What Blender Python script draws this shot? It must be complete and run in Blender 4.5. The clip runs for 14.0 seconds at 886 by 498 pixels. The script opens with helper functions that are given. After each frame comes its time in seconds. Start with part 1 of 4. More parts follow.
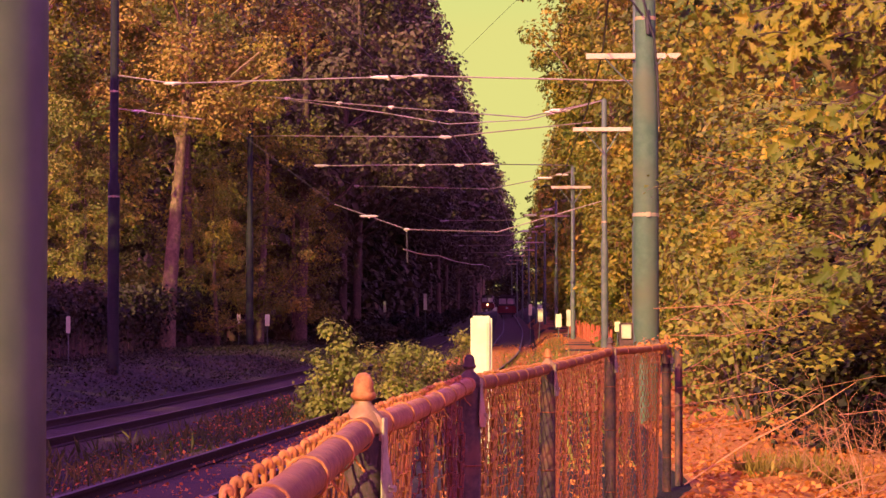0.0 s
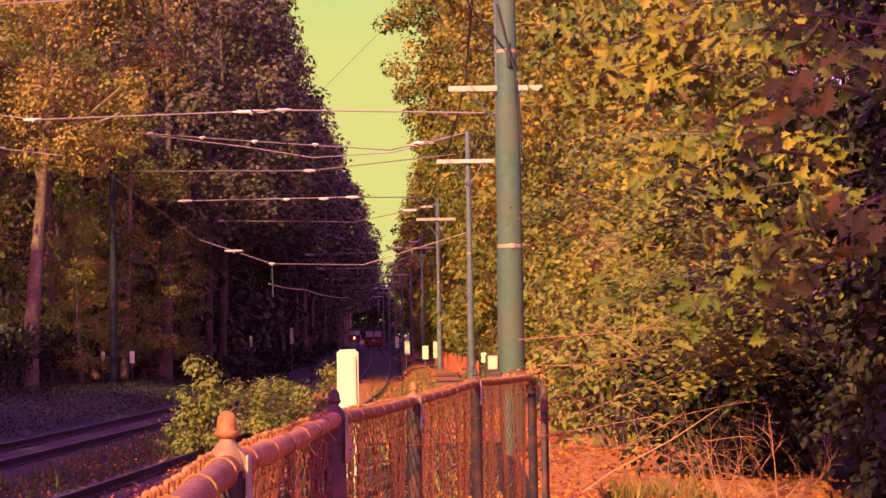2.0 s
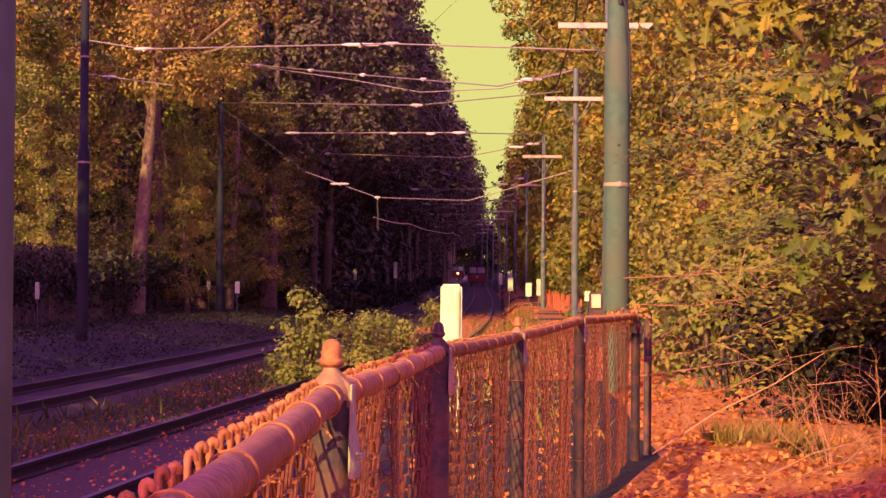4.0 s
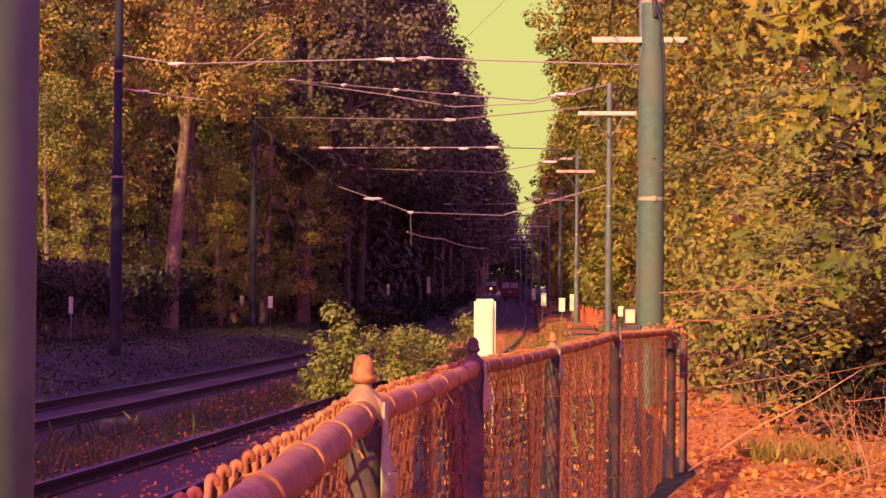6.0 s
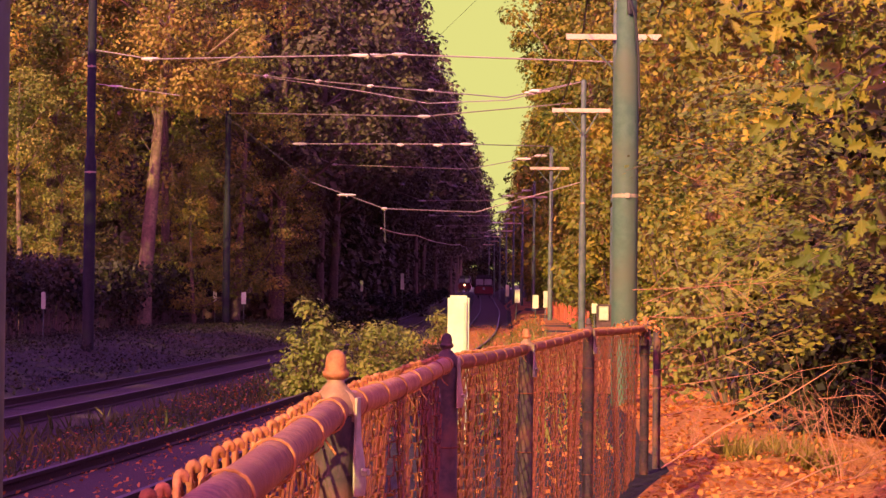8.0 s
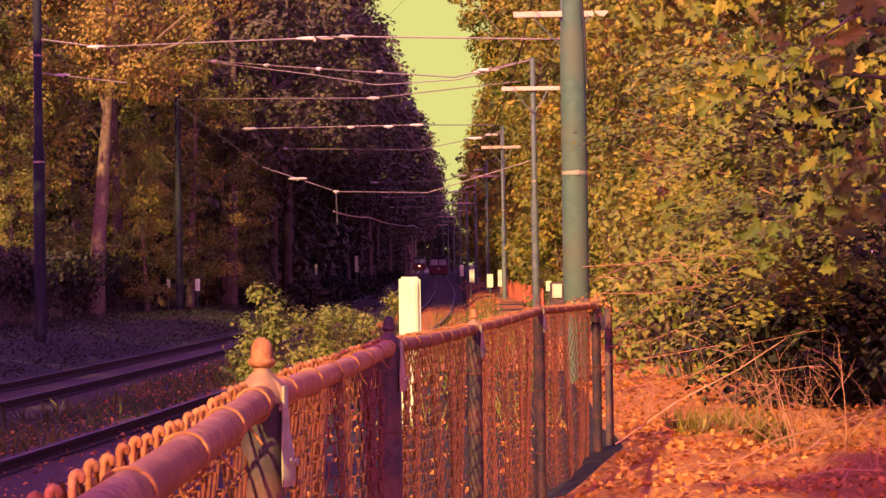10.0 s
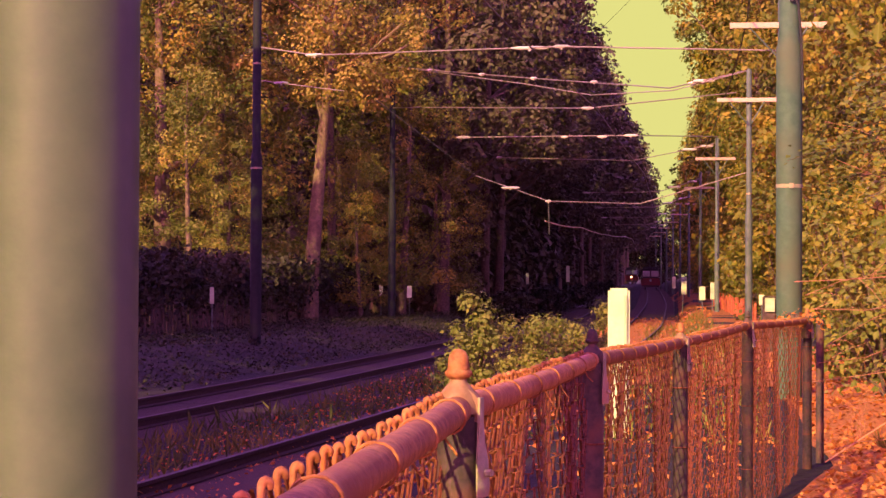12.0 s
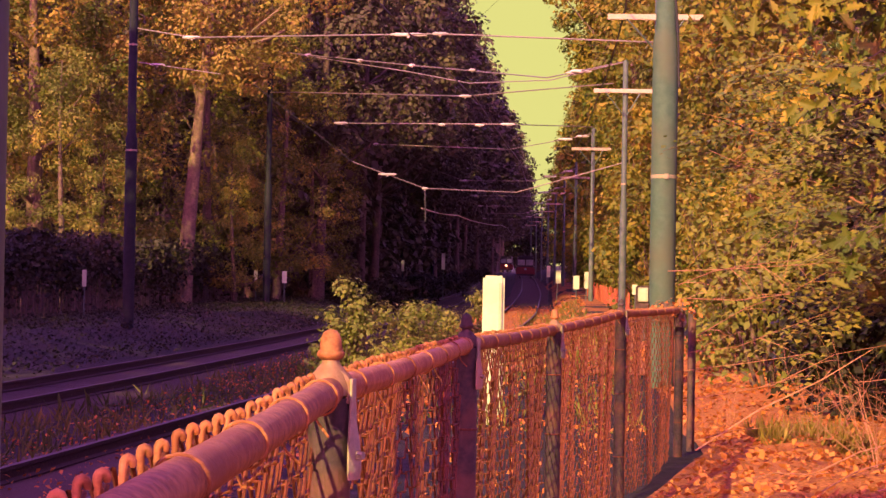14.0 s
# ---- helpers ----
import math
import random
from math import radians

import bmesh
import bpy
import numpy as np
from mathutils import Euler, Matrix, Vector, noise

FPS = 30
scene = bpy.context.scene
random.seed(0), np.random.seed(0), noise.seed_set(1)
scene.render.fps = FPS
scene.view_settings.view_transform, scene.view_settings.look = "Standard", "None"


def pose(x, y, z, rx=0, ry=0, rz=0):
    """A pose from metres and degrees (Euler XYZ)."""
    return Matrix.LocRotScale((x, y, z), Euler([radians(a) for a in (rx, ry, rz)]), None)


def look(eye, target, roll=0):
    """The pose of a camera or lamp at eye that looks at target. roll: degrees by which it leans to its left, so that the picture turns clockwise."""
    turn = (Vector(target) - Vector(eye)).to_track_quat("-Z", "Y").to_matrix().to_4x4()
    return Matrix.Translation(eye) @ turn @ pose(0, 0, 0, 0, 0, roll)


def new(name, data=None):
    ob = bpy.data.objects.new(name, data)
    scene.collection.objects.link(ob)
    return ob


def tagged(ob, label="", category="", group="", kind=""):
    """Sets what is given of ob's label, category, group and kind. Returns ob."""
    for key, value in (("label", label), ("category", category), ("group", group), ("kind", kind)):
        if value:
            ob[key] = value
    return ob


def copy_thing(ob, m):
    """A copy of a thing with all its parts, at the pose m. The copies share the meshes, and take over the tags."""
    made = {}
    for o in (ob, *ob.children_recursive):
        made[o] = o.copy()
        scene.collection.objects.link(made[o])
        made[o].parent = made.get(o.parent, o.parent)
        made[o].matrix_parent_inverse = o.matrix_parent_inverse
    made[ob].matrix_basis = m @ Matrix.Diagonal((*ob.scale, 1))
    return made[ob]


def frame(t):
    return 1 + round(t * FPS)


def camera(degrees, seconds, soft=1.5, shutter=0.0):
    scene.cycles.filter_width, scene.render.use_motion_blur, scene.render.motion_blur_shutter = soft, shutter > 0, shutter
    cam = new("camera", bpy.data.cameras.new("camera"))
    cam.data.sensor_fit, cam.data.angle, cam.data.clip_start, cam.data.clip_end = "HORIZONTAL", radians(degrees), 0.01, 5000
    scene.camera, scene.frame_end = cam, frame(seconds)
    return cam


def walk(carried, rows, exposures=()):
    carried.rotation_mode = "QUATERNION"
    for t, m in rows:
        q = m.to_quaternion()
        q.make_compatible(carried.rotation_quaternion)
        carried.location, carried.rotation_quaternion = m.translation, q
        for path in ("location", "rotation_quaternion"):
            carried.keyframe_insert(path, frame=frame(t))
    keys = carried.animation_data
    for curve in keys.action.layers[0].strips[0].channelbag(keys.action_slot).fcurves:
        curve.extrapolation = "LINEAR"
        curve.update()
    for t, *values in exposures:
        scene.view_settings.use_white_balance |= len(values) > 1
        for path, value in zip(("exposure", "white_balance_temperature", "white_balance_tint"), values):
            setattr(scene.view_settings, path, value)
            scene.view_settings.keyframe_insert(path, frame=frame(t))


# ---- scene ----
cam = camera(25.26, 14.0, soft=1.5)
PATH = [
    (0, (0.039, -0.037, 1.389), (-0.837, 19.934, 2.006), 0.01),
    (0.5, (0.045, -0.069, 1.392), (-0.191, 19.917, 2.107), -0.34),
    (1, (0.047, -0.083, 1.395), (0.431, 19.893, 2.312), -0.60),
    (1.5, (0.047, -0.084, 1.394), (0.514, 19.888, 2.342), -0.75),
    (2, (0.048, -0.074, 1.394), (0.531, 19.898, 2.329), -0.97),
    (2.5, (0.047, -0.079, 1.394), (0.514, 19.897, 2.264), -1.07),
    (3, (0.048, -0.069, 1.394), (0.459, 19.912, 2.160), -0.70),
    (3.5, (0.045, -0.045, 1.392), (0.115, 19.948, 1.930), -0.09),
    (4, (0.040, -0.019, 1.386), (-0.538, 19.970, 1.686), 0.41),
    (4.2, (0.039, -0.030, 1.387), (-0.692, 19.955, 1.643), 0.60),
    (6.5, (0.031, 0.116, 1.382), (-0.884, 20.089, 1.858), 0.46),
    (7, (0.031, 0.116, 1.381), (-0.816, 20.093, 1.822), 0.51),
    (7.5, (0.032, 0.106, 1.381), (-0.685, 20.089, 1.788), 0.49),
    (8, (0.031, 0.122, 1.381), (-0.617, 20.107, 1.799), 0.63),
    (10.3, (0.092, 0.210, 1.384), (-0.056, 20.209, 1.597), -0.96),
    (10.5, (0.140, 0.247, 1.383), (0.118, 20.234, 2.084), -0.65),
    (11, (0.167, 0.303, 1.388), (-0.796, 20.266, 2.118), -0.37),
    (11.5, (0.116, 0.173, 1.388), (-2.311, 20.024, 1.621), -0.47),
    (12, (0.093, 0.164, 1.390), (-2.231, 20.025, 1.720), 0.23),
    (12.5, (0.094, 0.166, 1.397), (-1.665, 20.040, 2.780), 0.46),
    (13, (0.078, 0.176, 1.386), (-1.435, 20.100, 2.252), 1.01),
    (13.5, (0.089, 0.192, 1.384), (-1.010, 20.158, 1.812), 1.18),
    (14, (0.091, 0.206, 1.380), (-0.981, 20.176, 1.591), 1.00),
]
walk(cam, [(t, look(eye, target, roll)) for t, eye, target, roll in PATH])

# ---- light ----
SUN_TO = Vector((-0.395, -0.885, 0.49)).normalized()
world = bpy.data.worlds.new("evening_sky")
scene.world = world
world.use_nodes = True
wn = world.node_tree
sky = wn.nodes.new("ShaderNodeTexSky")
sky.sky_type = 'NISHITA'
sky.sun_disc = False
sky.sun_elevation = math.asin(SUN_TO.z)
sky.sun_rotation = math.atan2(SUN_TO.x, SUN_TO.y)
tint = wn.nodes.new("ShaderNodeMix")
tint.data_type = 'RGBA'
tint.blend_type = 'MULTIPLY'
tint.inputs[0].default_value = 1.0
tint.inputs[7].default_value = (2.6, 0.62, 2.0, 1)
wn.links.new(sky.outputs[0], tint.inputs[6])
wn.links.new(tint.outputs[2], wn.nodes["Background"].inputs[0])
wn.nodes["Background"].inputs[1].default_value = 0.148
sun_data = bpy.data.lights.new("sun", 'SUN')
sun_data.energy = 4.9
sun_data.angle = radians(0.6)
sun_data.color = (1.0, 0.66, 0.25)
sun = new("sun", sun_data)
sun.matrix_world = look((0, 0, 60), Vector((0, 0, 60)) - SUN_TO)
scene.view_settings.exposure = 1.08


# ---- materials ----
def mat(name, c1, c2, scale=8.0, rough=0.7, metal=0.0, bump=0.2, c3=None, detail=8.0, spots=0.0, island=False):
    """Two-scale noise material: fine grain between c1 and c2, broad stains towards c3."""
    m = bpy.data.materials.new(name)
    m.use_nodes = True
    n, l = m.node_tree.nodes, m.node_tree.links
    b = n["Principled BSDF"]
    co = n.new("ShaderNodeTexCoord")
    geo = n.new("ShaderNodeNewGeometry")
    a = n.new("ShaderNodeTexNoise")
    a.inputs["Scale"].default_value, a.inputs["Detail"].default_value, a.inputs["Roughness"].default_value = scale, detail, 0.65
    l.new(geo.outputs["Position"], a.inputs["Vector"])
    r = n.new("ShaderNodeValToRGB")
    r.color_ramp.elements[0].position, r.color_ramp.elements[1].position = 0.36, 0.66
    r.color_ramp.elements[0].color, r.color_ramp.elements[1].color = (*c1, 1), (*c2, 1)
    l.new(a.outputs["Fac"], r.inputs[0])
    col = r.outputs[0]
    if c3:
        s = n.new("ShaderNodeTexNoise")
        s.inputs["Scale"].default_value, s.inputs["Detail"].default_value = scale * 0.17, 5.0
        l.new(geo.outputs["Position"], s.inputs["Vector"])
        rr = n.new("ShaderNodeValToRGB")
        rr.color_ramp.elements[0].position, rr.color_ramp.elements[1].position = 0.45, 0.68
        l.new(s.outputs["Fac"], rr.inputs[0])
        mx = n.new("ShaderNodeMix")
        mx.data_type = 'RGBA'
        l.new(rr.outputs[0], mx.inputs[0])
        l.new(col, mx.inputs[6])
        mx.inputs[7].default_value = (*c3, 1)
        col = mx.outputs[2]
    hv = n.new("ShaderNodeHueSaturation")
    mr = n.new("ShaderNodeMapRange")
    mr.inputs["To Min"].default_value, mr.inputs["To Max"].default_value = 0.75, 1.25
    src = geo.outputs["Random Per Island"] if island else n.new("ShaderNodeObjectInfo").outputs["Random"]
    l.new(src, mr.inputs[0])
    l.new(mr.outputs[0], hv.inputs["Value"])
    l.new(col, hv.inputs["Color"])
    l.new(hv.outputs[0], b.inputs["Base Color"])
    b.inputs["Roughness"].default_value, b.inputs["Metallic"].default_value = rough, metal
    b.inputs["Specular IOR Level"].default_value = 0.25
    if bump:
        bp = n.new("ShaderNodeBump")
        bp.inputs["Strength"].default_value = bump
        bp.inputs["Distance"].default_value = 0.3 / scale
        l.new(a.outputs["Fac"], bp.inputs["Height"])
        l.new(bp.outputs[0], b.inputs["Normal"])
    return m


def leaf_mat(name, colours, trans=0.35, rough=0.5):
    """Leaves: each takes one of the colours at random, and lets some light through."""
    m = bpy.data.materials.new(name)
    m.use_nodes = True
    n, l = m.node_tree.nodes, m.node_tree.links
    b = n["Principled BSDF"]
    geo = n.new("ShaderNodeNewGeometry")
    r = n.new("ShaderNodeValToRGB")
    els = r.color_ramp.elements
    while len(els) < len(colours):
        els.new(0.5)
    for k, c in enumerate(colours):
        els[k].position, els[k].color = k / (len(colours) - 1), (*c, 1)
    big = n.new("ShaderNodeTexNoise")
    big.inputs["Scale"].default_value, big.inputs["Detail"].default_value = 0.45, 3.0
    l.new(geo.outputs["Position"], big.inputs["Vector"])
    ma = n.new("ShaderNodeMath")
    ma.operation = 'MULTIPLY_ADD'
    ma.inputs[1].default_value = 2.2
    ma.inputs[2].default_value = -0.85
    l.new(big.outputs["Fac"], ma.inputs[0])
    mb = n.new("ShaderNodeMath")
    mb.operation = 'MULTIPLY_ADD'
    mb.inputs[1].default_value = 0.38
    l.new(geo.outputs["Random Per Island"], mb.inputs[0])
    l.new(ma.outputs[0], mb.inputs[2])
    l.new(mb.outputs[0], r.inputs[0])
    l.new(r.outputs[0], b.inputs["Base Color"])
    b.inputs["Roughness"].default_value = rough
    b.inputs["Specular IOR Level"].default_value = 0.12
    t = n.new("ShaderNodeBsdfTranslucent")
    l.new(r.outputs[0], t.inputs["Color"])
    mx = n.new("ShaderNodeMixShader")
    mx.inputs[0].default_value = trans
    l.new(b.outputs[0], mx.inputs[1])
    l.new(t.outputs[0], mx.inputs[2])
    l.new(mx.outputs[0], n["Material Output"].inputs[0])
    return m


def glow(name, colour, strength):
    m = bpy.data.materials.new(name)
    m.use_nodes = True
    b = m.node_tree.nodes["Principled BSDF"]
    b.inputs["Base Color"].default_value = (0, 0, 0, 1)
    b.inputs["Specular IOR Level"].default_value = 0.0
    b.inputs["Emission Color"].default_value = (*colour, 1)
    b.inputs["Emission Strength"].default_value = strength
    return m


M_RUST = mat("rusted_pipe", (0.20, 0.075, 0.022), (0.46, 0.21, 0.065), 60, 0.65, 0.0, 0.45, (0.24, 0.085, 0.024))
M_POST = mat("weathered_post", (0.04, 0.034, 0.03), (0.085, 0.06, 0.048), 45, 0.7, 0.2, 0.3, (0.15, 0.07, 0.04))
M_MESH = mat("rusted_wire", (0.045, 0.013, 0.007), (0.20, 0.066, 0.022), 70, 0.6, 0.1, 0.1, (0.18, 0.05, 0.018))
M_ZINC = mat("zinc_fitting", (0.20, 0.20, 0.11), (0.30, 0.28, 0.16), 70, 0.6, 0.1, 0.15, (0.4, 0.22, 0.12))
M_CAP = mat("weathered_cap", (0.24, 0.15, 0.07), (0.36, 0.25, 0.13), 55, 0.6, 0.2, 0.3, (0.30, 0.13, 0.05))
M_STEEL = mat("grey_green_steel", (0.036, 0.072, 0.042), (0.055, 0.095, 0.056), 9, 0.75, 0.0, 0.04, (0.06, 0.078, 0.042))
M_STATION = mat("pale_station_steel", (0.062, 0.092, 0.048), (0.085, 0.118, 0.062), 7, 0.5, 0.0, 0.05, (0.075, 0.092, 0.05))
M_POLE = mat("far_steel", (0.05, 0.075, 0.055), (0.09, 0.11, 0.085), 6, 0.6, 0.0, 0.05)
# Near-black because the woods' shade is put into the poles' colour.
M_DARKPOLE = mat("shade_dark_pole", (0.006, 0.008, 0.009), (0.012, 0.014, 0.014), 9, 0.8, 0.0, 0.1)
M_WOOD = mat("bleached_timber", (0.30, 0.23, 0.15), (0.42, 0.33, 0.23), 25, 0.8, 0, 0.3)
M_WHITE = mat("white_paint", (0.43, 0.52, 0.28), (0.49, 0.58, 0.32), 20, 0.6, 0, 0.05, (0.39, 0.46, 0.25))
M_WIRE = mat("copper_wire", (0.24, 0.19, 0.14), (0.34, 0.27, 0.21), 30, 0.4, 0.5, 0.0)
M_BLACKWIRE = mat("black_cable", (0.02, 0.02, 0.02), (0.035, 0.03, 0.03), 30, 0.5, 0, 0.0)
M_CERAMIC = mat("insulator", (0.34, 0.30, 0.22), (0.46, 0.41, 0.32), 30, 0.3, 0, 0.0)
M_RAIL = mat("rail_steel", (0.03, 0.018, 0.012), (0.065, 0.036, 0.024), 30, 0.85, 0.0, 0.2)
M_RAILTOP = mat("polished_rail", (0.045, 0.03, 0.02), (0.09, 0.06, 0.04), 20, 0.6, 0.1, 0.02)
M_TIE = mat("tie_timber", (0.03, 0.021, 0.018), (0.07, 0.05, 0.04), 12, 0.9, 0, 0.5)
M_BALLAST = mat("ballast", (0.03, 0.019, 0.015), (0.08, 0.05, 0.037), 26, 0.95, 0, 1.0, (0.055, 0.03, 0.02))
M_LITTER = mat("leaf_litter", (0.18, 0.056, 0.012), (0.50, 0.21, 0.045), 34, 0.95, 0, 1.0, (0.30, 0.105, 0.024))
# Soil kept near-black, with the shade under the trees put into it.
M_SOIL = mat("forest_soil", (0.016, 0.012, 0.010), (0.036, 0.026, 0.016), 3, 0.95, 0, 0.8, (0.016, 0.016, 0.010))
M_BARK = mat("bark", (0.06, 0.042, 0.028), (0.17, 0.12, 0.075), 9, 0.9, 0, 0.9, (0.09, 0.07, 0.042))
# Paler copy of the bark: sunlight on two trunks is put into the colour.
M_LITBARK = mat("sunlit_bark", (0.11, 0.078, 0.042), (0.27, 0.195, 0.105), 7, 0.9, 0, 0.9, (0.14, 0.10, 0.055))
M_TWIG = mat("dry_twig", (0.26, 0.12, 0.06), (0.42, 0.21, 0.11), 40, 0.8, 0, 0.1)
M_BOARD = mat("old_boards", (0.045, 0.03, 0.024), (0.095, 0.062, 0.048), 10, 0.9, 0, 0.3)
M_ORANGE = mat("orange_mesh", (0.26, 0.06, 0.025), (0.40, 0.12, 0.05), 10, 0.8, 0, 0.2)
M_TRAM = mat("tram_paint", (0.07, 0.010, 0.010), (0.11, 0.016, 0.013), 5, 0.4, 0, 0.0)
M_CREAM = mat("tram_dark_band", (0.018, 0.018, 0.018), (0.035, 0.032, 0.03), 5, 0.4, 0, 0.0)
M_BLACK = mat("dark_trim", (0.015, 0.015, 0.015), (0.03, 0.03, 0.03), 10, 0.5, 0, 0.0)
M_GLASS = mat("tram_glass", (0.10, 0.13, 0.12), (0.15, 0.18, 0.17), 2, 0.15, 0, 0.0)
M_LAMP = glow("headlamp", (1.0, 0.45, 0.2), 4.0)
M_SKY = glow("sky_backdrop", (0.72, 0.72, 0.23), 0.5)
sn, sl = M_SKY.node_tree.nodes, M_SKY.node_tree.links
sp = sn.new("ShaderNodeSeparateXYZ")
sl.new(sn.new("ShaderNodeNewGeometry").outputs["Position"], sp.inputs[0])
sr = sn.new("ShaderNodeMapRange")
sr.inputs["From Min"].default_value, sr.inputs["From Max"].default_value = 330, 640
sl.new(sp.outputs["Z"], sr.inputs[0])
sc = sn.new("ShaderNodeValToRGB")
sc.color_ramp.elements[0].color, sc.color_ramp.elements[1].color = (0.74, 0.70, 0.22, 1), (0.36, 0.74, 0.27, 1)
sl.new(sr.outputs[0], sc.inputs[0])
sl.new(sc.outputs[0], sn["Principled BSDF"].inputs["Emission Color"])

L_OAK = leaf_mat("oak_leaves", [(0.045, 0.07, 0.013), (0.10, 0.12, 0.018), (0.21, 0.18, 0.022), (0.34, 0.235, 0.03)], 0.2)
L_GOLD = leaf_mat("golden_leaves", [(0.065, 0.09, 0.016), (0.125, 0.135, 0.022), (0.23, 0.195, 0.024), (0.33, 0.22, 0.033)], 0.3)
L_ORANGE = leaf_mat("orange_leaves", [(0.12, 0.115, 0.022), (0.19, 0.16, 0.03), (0.28, 0.205, 0.04), (0.25, 0.20, 0.04)], 0.25)
L_GREEN = leaf_mat("green_leaves", [(0.035, 0.05, 0.012), (0.07, 0.085, 0.02), (0.13, 0.12, 0.025), (0.2, 0.14, 0.03)], 0.25)
# Red-brown cast and shade of the woods are put into these leaf colours.
L_DARK = leaf_mat("shade_toned_leaves", [(0.06, 0.05, 0.032), (0.075, 0.062, 0.036), (0.09, 0.08, 0.035), (0.11, 0.10, 0.035)], 0.1)
L_LEAFY = leaf_mat("yellow_green_leaves", [(0.085, 0.105, 0.02), (0.15, 0.165, 0.03), (0.25, 0.225, 0.038), (0.34, 0.25, 0.042)], 0.25)
# Near-black leaves: the shade inside thickets and woods is put into their colour.
L_SHADE = leaf_mat("painted_shade_leaves", [(0.016, 0.016, 0.010), (0.024, 0.024, 0.011), (0.036, 0.033, 0.013), (0.06, 0.046, 0.016)], 0.08)
L_BUSH = leaf_mat("bush_leaves", [(0.10, 0.13, 0.03), (0.17, 0.19, 0.04), (0.24, 0.24, 0.05), (0.30, 0.26, 0.06)], 0.35)
L_DRY = leaf_mat("dead_leaves", [(0.22, 0.068, 0.016), (0.38, 0.13, 0.028), (0.55, 0.24, 0.06), (0.44, 0.15, 0.034)], 0.15, 0.8)


# ---- mesh tools ----
def part(name, bm, material, parent=None, label="", smooth=True):
    """Links a bmesh as one mesh object under a thing or part."""
    me = bpy.data.meshes.new(name)
    bm.to_mesh(me)
    bm.free()
    return obj(name, me, material, parent, label, smooth)


def obj(name, me, material, parent=None, label="", smooth=True):
    if material and not me.materials:
        me.materials.append(material)
    if smooth and me.polygons:
        me.polygons.foreach_set("use_smooth", [True] * len(me.polygons))
        me.set_sharp_from_angle(angle=radians(40))
    ob = new(name, me)
    if parent:
        ob.parent = parent
    if label:
        ob["label"] = label
    return ob


def thing(name, at, label, category, group="", rz=0.0, kind=""):
    ob = new(name)
    ob.empty_display_size = 0.1
    ob.matrix_world = pose(*at, 0, 0, rz)
    return tagged(ob, label, category, group, kind)


def tube(bm, pts, radii, sides=8, caps=True):
    """A round bar along points; radii: one number or one per point."""
    pts = [Vector(p) for p in pts]
    if not hasattr(radii, "__len__"):
        radii = [radii] * len(pts)
    rings = []
    ref = None
    for k, p in enumerate(pts):
        d = (pts[min(k + 1, len(pts) - 1)] - pts[max(k - 1, 0)]).normalized()
        if ref is None:
            ref = d.orthogonal().normalized()
        ref = (ref - d * ref.dot(d)).normalized()
        side = d.cross(ref)
        rings.append([bm.verts.new(p + (ref * math.cos(a) + side * math.sin(a)) * radii[k])
                      for a in (2 * math.pi * j / sides for j in range(sides))])
    for a, b in zip(rings, rings[1:]):
        for j in range(sides):
            bm.faces.new((a[j], a[(j + 1) % sides], b[(j + 1) % sides], b[j]))
    if caps and sides > 2:
        bm.faces.new(rings[0][::-1])
        bm.faces.new(rings[-1])
    return bm


def lathe(bm, profile, at=(0, 0, 0), sides=20):
    """Turned shape from (radius, height) pairs."""
    rings = [[bm.verts.new((at[0] + r * math.cos(2 * math.pi * j / sides), at[1] + r * math.sin(2 * math.pi * j / sides), at[2] + z))
              for j in range(sides)] for r, z in profile]
    for a, b in zip(rings, rings[1:]):
        for j in range(sides):
            bm.faces.new((a[j], a[(j + 1) % sides], b[(j + 1) % sides], b[j]))
    bm.faces.new(rings[0][::-1])
    bm.faces.new(rings[-1])
    return bm


def box(bm, size, at=(0, 0, 0), bevel=0.0, rz=0.0):
    made = bmesh.ops.create_cube(bm, size=1.0)["verts"]
    bmesh.ops.scale(bm, vec=size, verts=made)
    if bevel:
        edges = list({e for v in made for e in v.link_edges})
        made = list({v for f in bmesh.ops.bevel(bm, geom=edges, offset=bevel, segments=2, affect='EDGES')["faces"] for v in f.verts} | {v for v in made if v.is_valid})
    if rz:
        bmesh.ops.rotate(bm, cent=(0, 0, 0), matrix=Matrix.Rotation(radians(rz), 3, 'Z'), verts=made)
    bmesh.ops.translate(bm, vec=at, verts=made)
    return bm


def B():
    return bmesh.new()


LEAF_PLAIN = ([(0, 0, 0), (0.36, 0.45, 0.10), (0, 1, -0.05), (-0.36, 0.45, 0.10)], [(0, 1, 2), (0, 2, 3)])
_half = [(0.06, 0.08), (0.23, 0.17), (0.13, 0.29), (0.38, 0.47), (0.17, 0.55), (0.29, 0.77), (0.11, 0.83)]
LEAF_OAK = ([(0, -0.15, 0)] + [(x, y, 0.25 * x) for x, y in _half] + [(0, 1.0, -0.12)] + [(-x, y, 0.25 * x) for x, y in reversed(_half)],
            [tuple(range(0, 9)), (0, *range(8, 16))])
LEAF_BLADE = ([(-0.03, 0, 0), (0.03, 0, 0), (0.02, 0.6, 0.08), (0, 1, 0.3)], [(0, 1, 2), (0, 2, 3)])


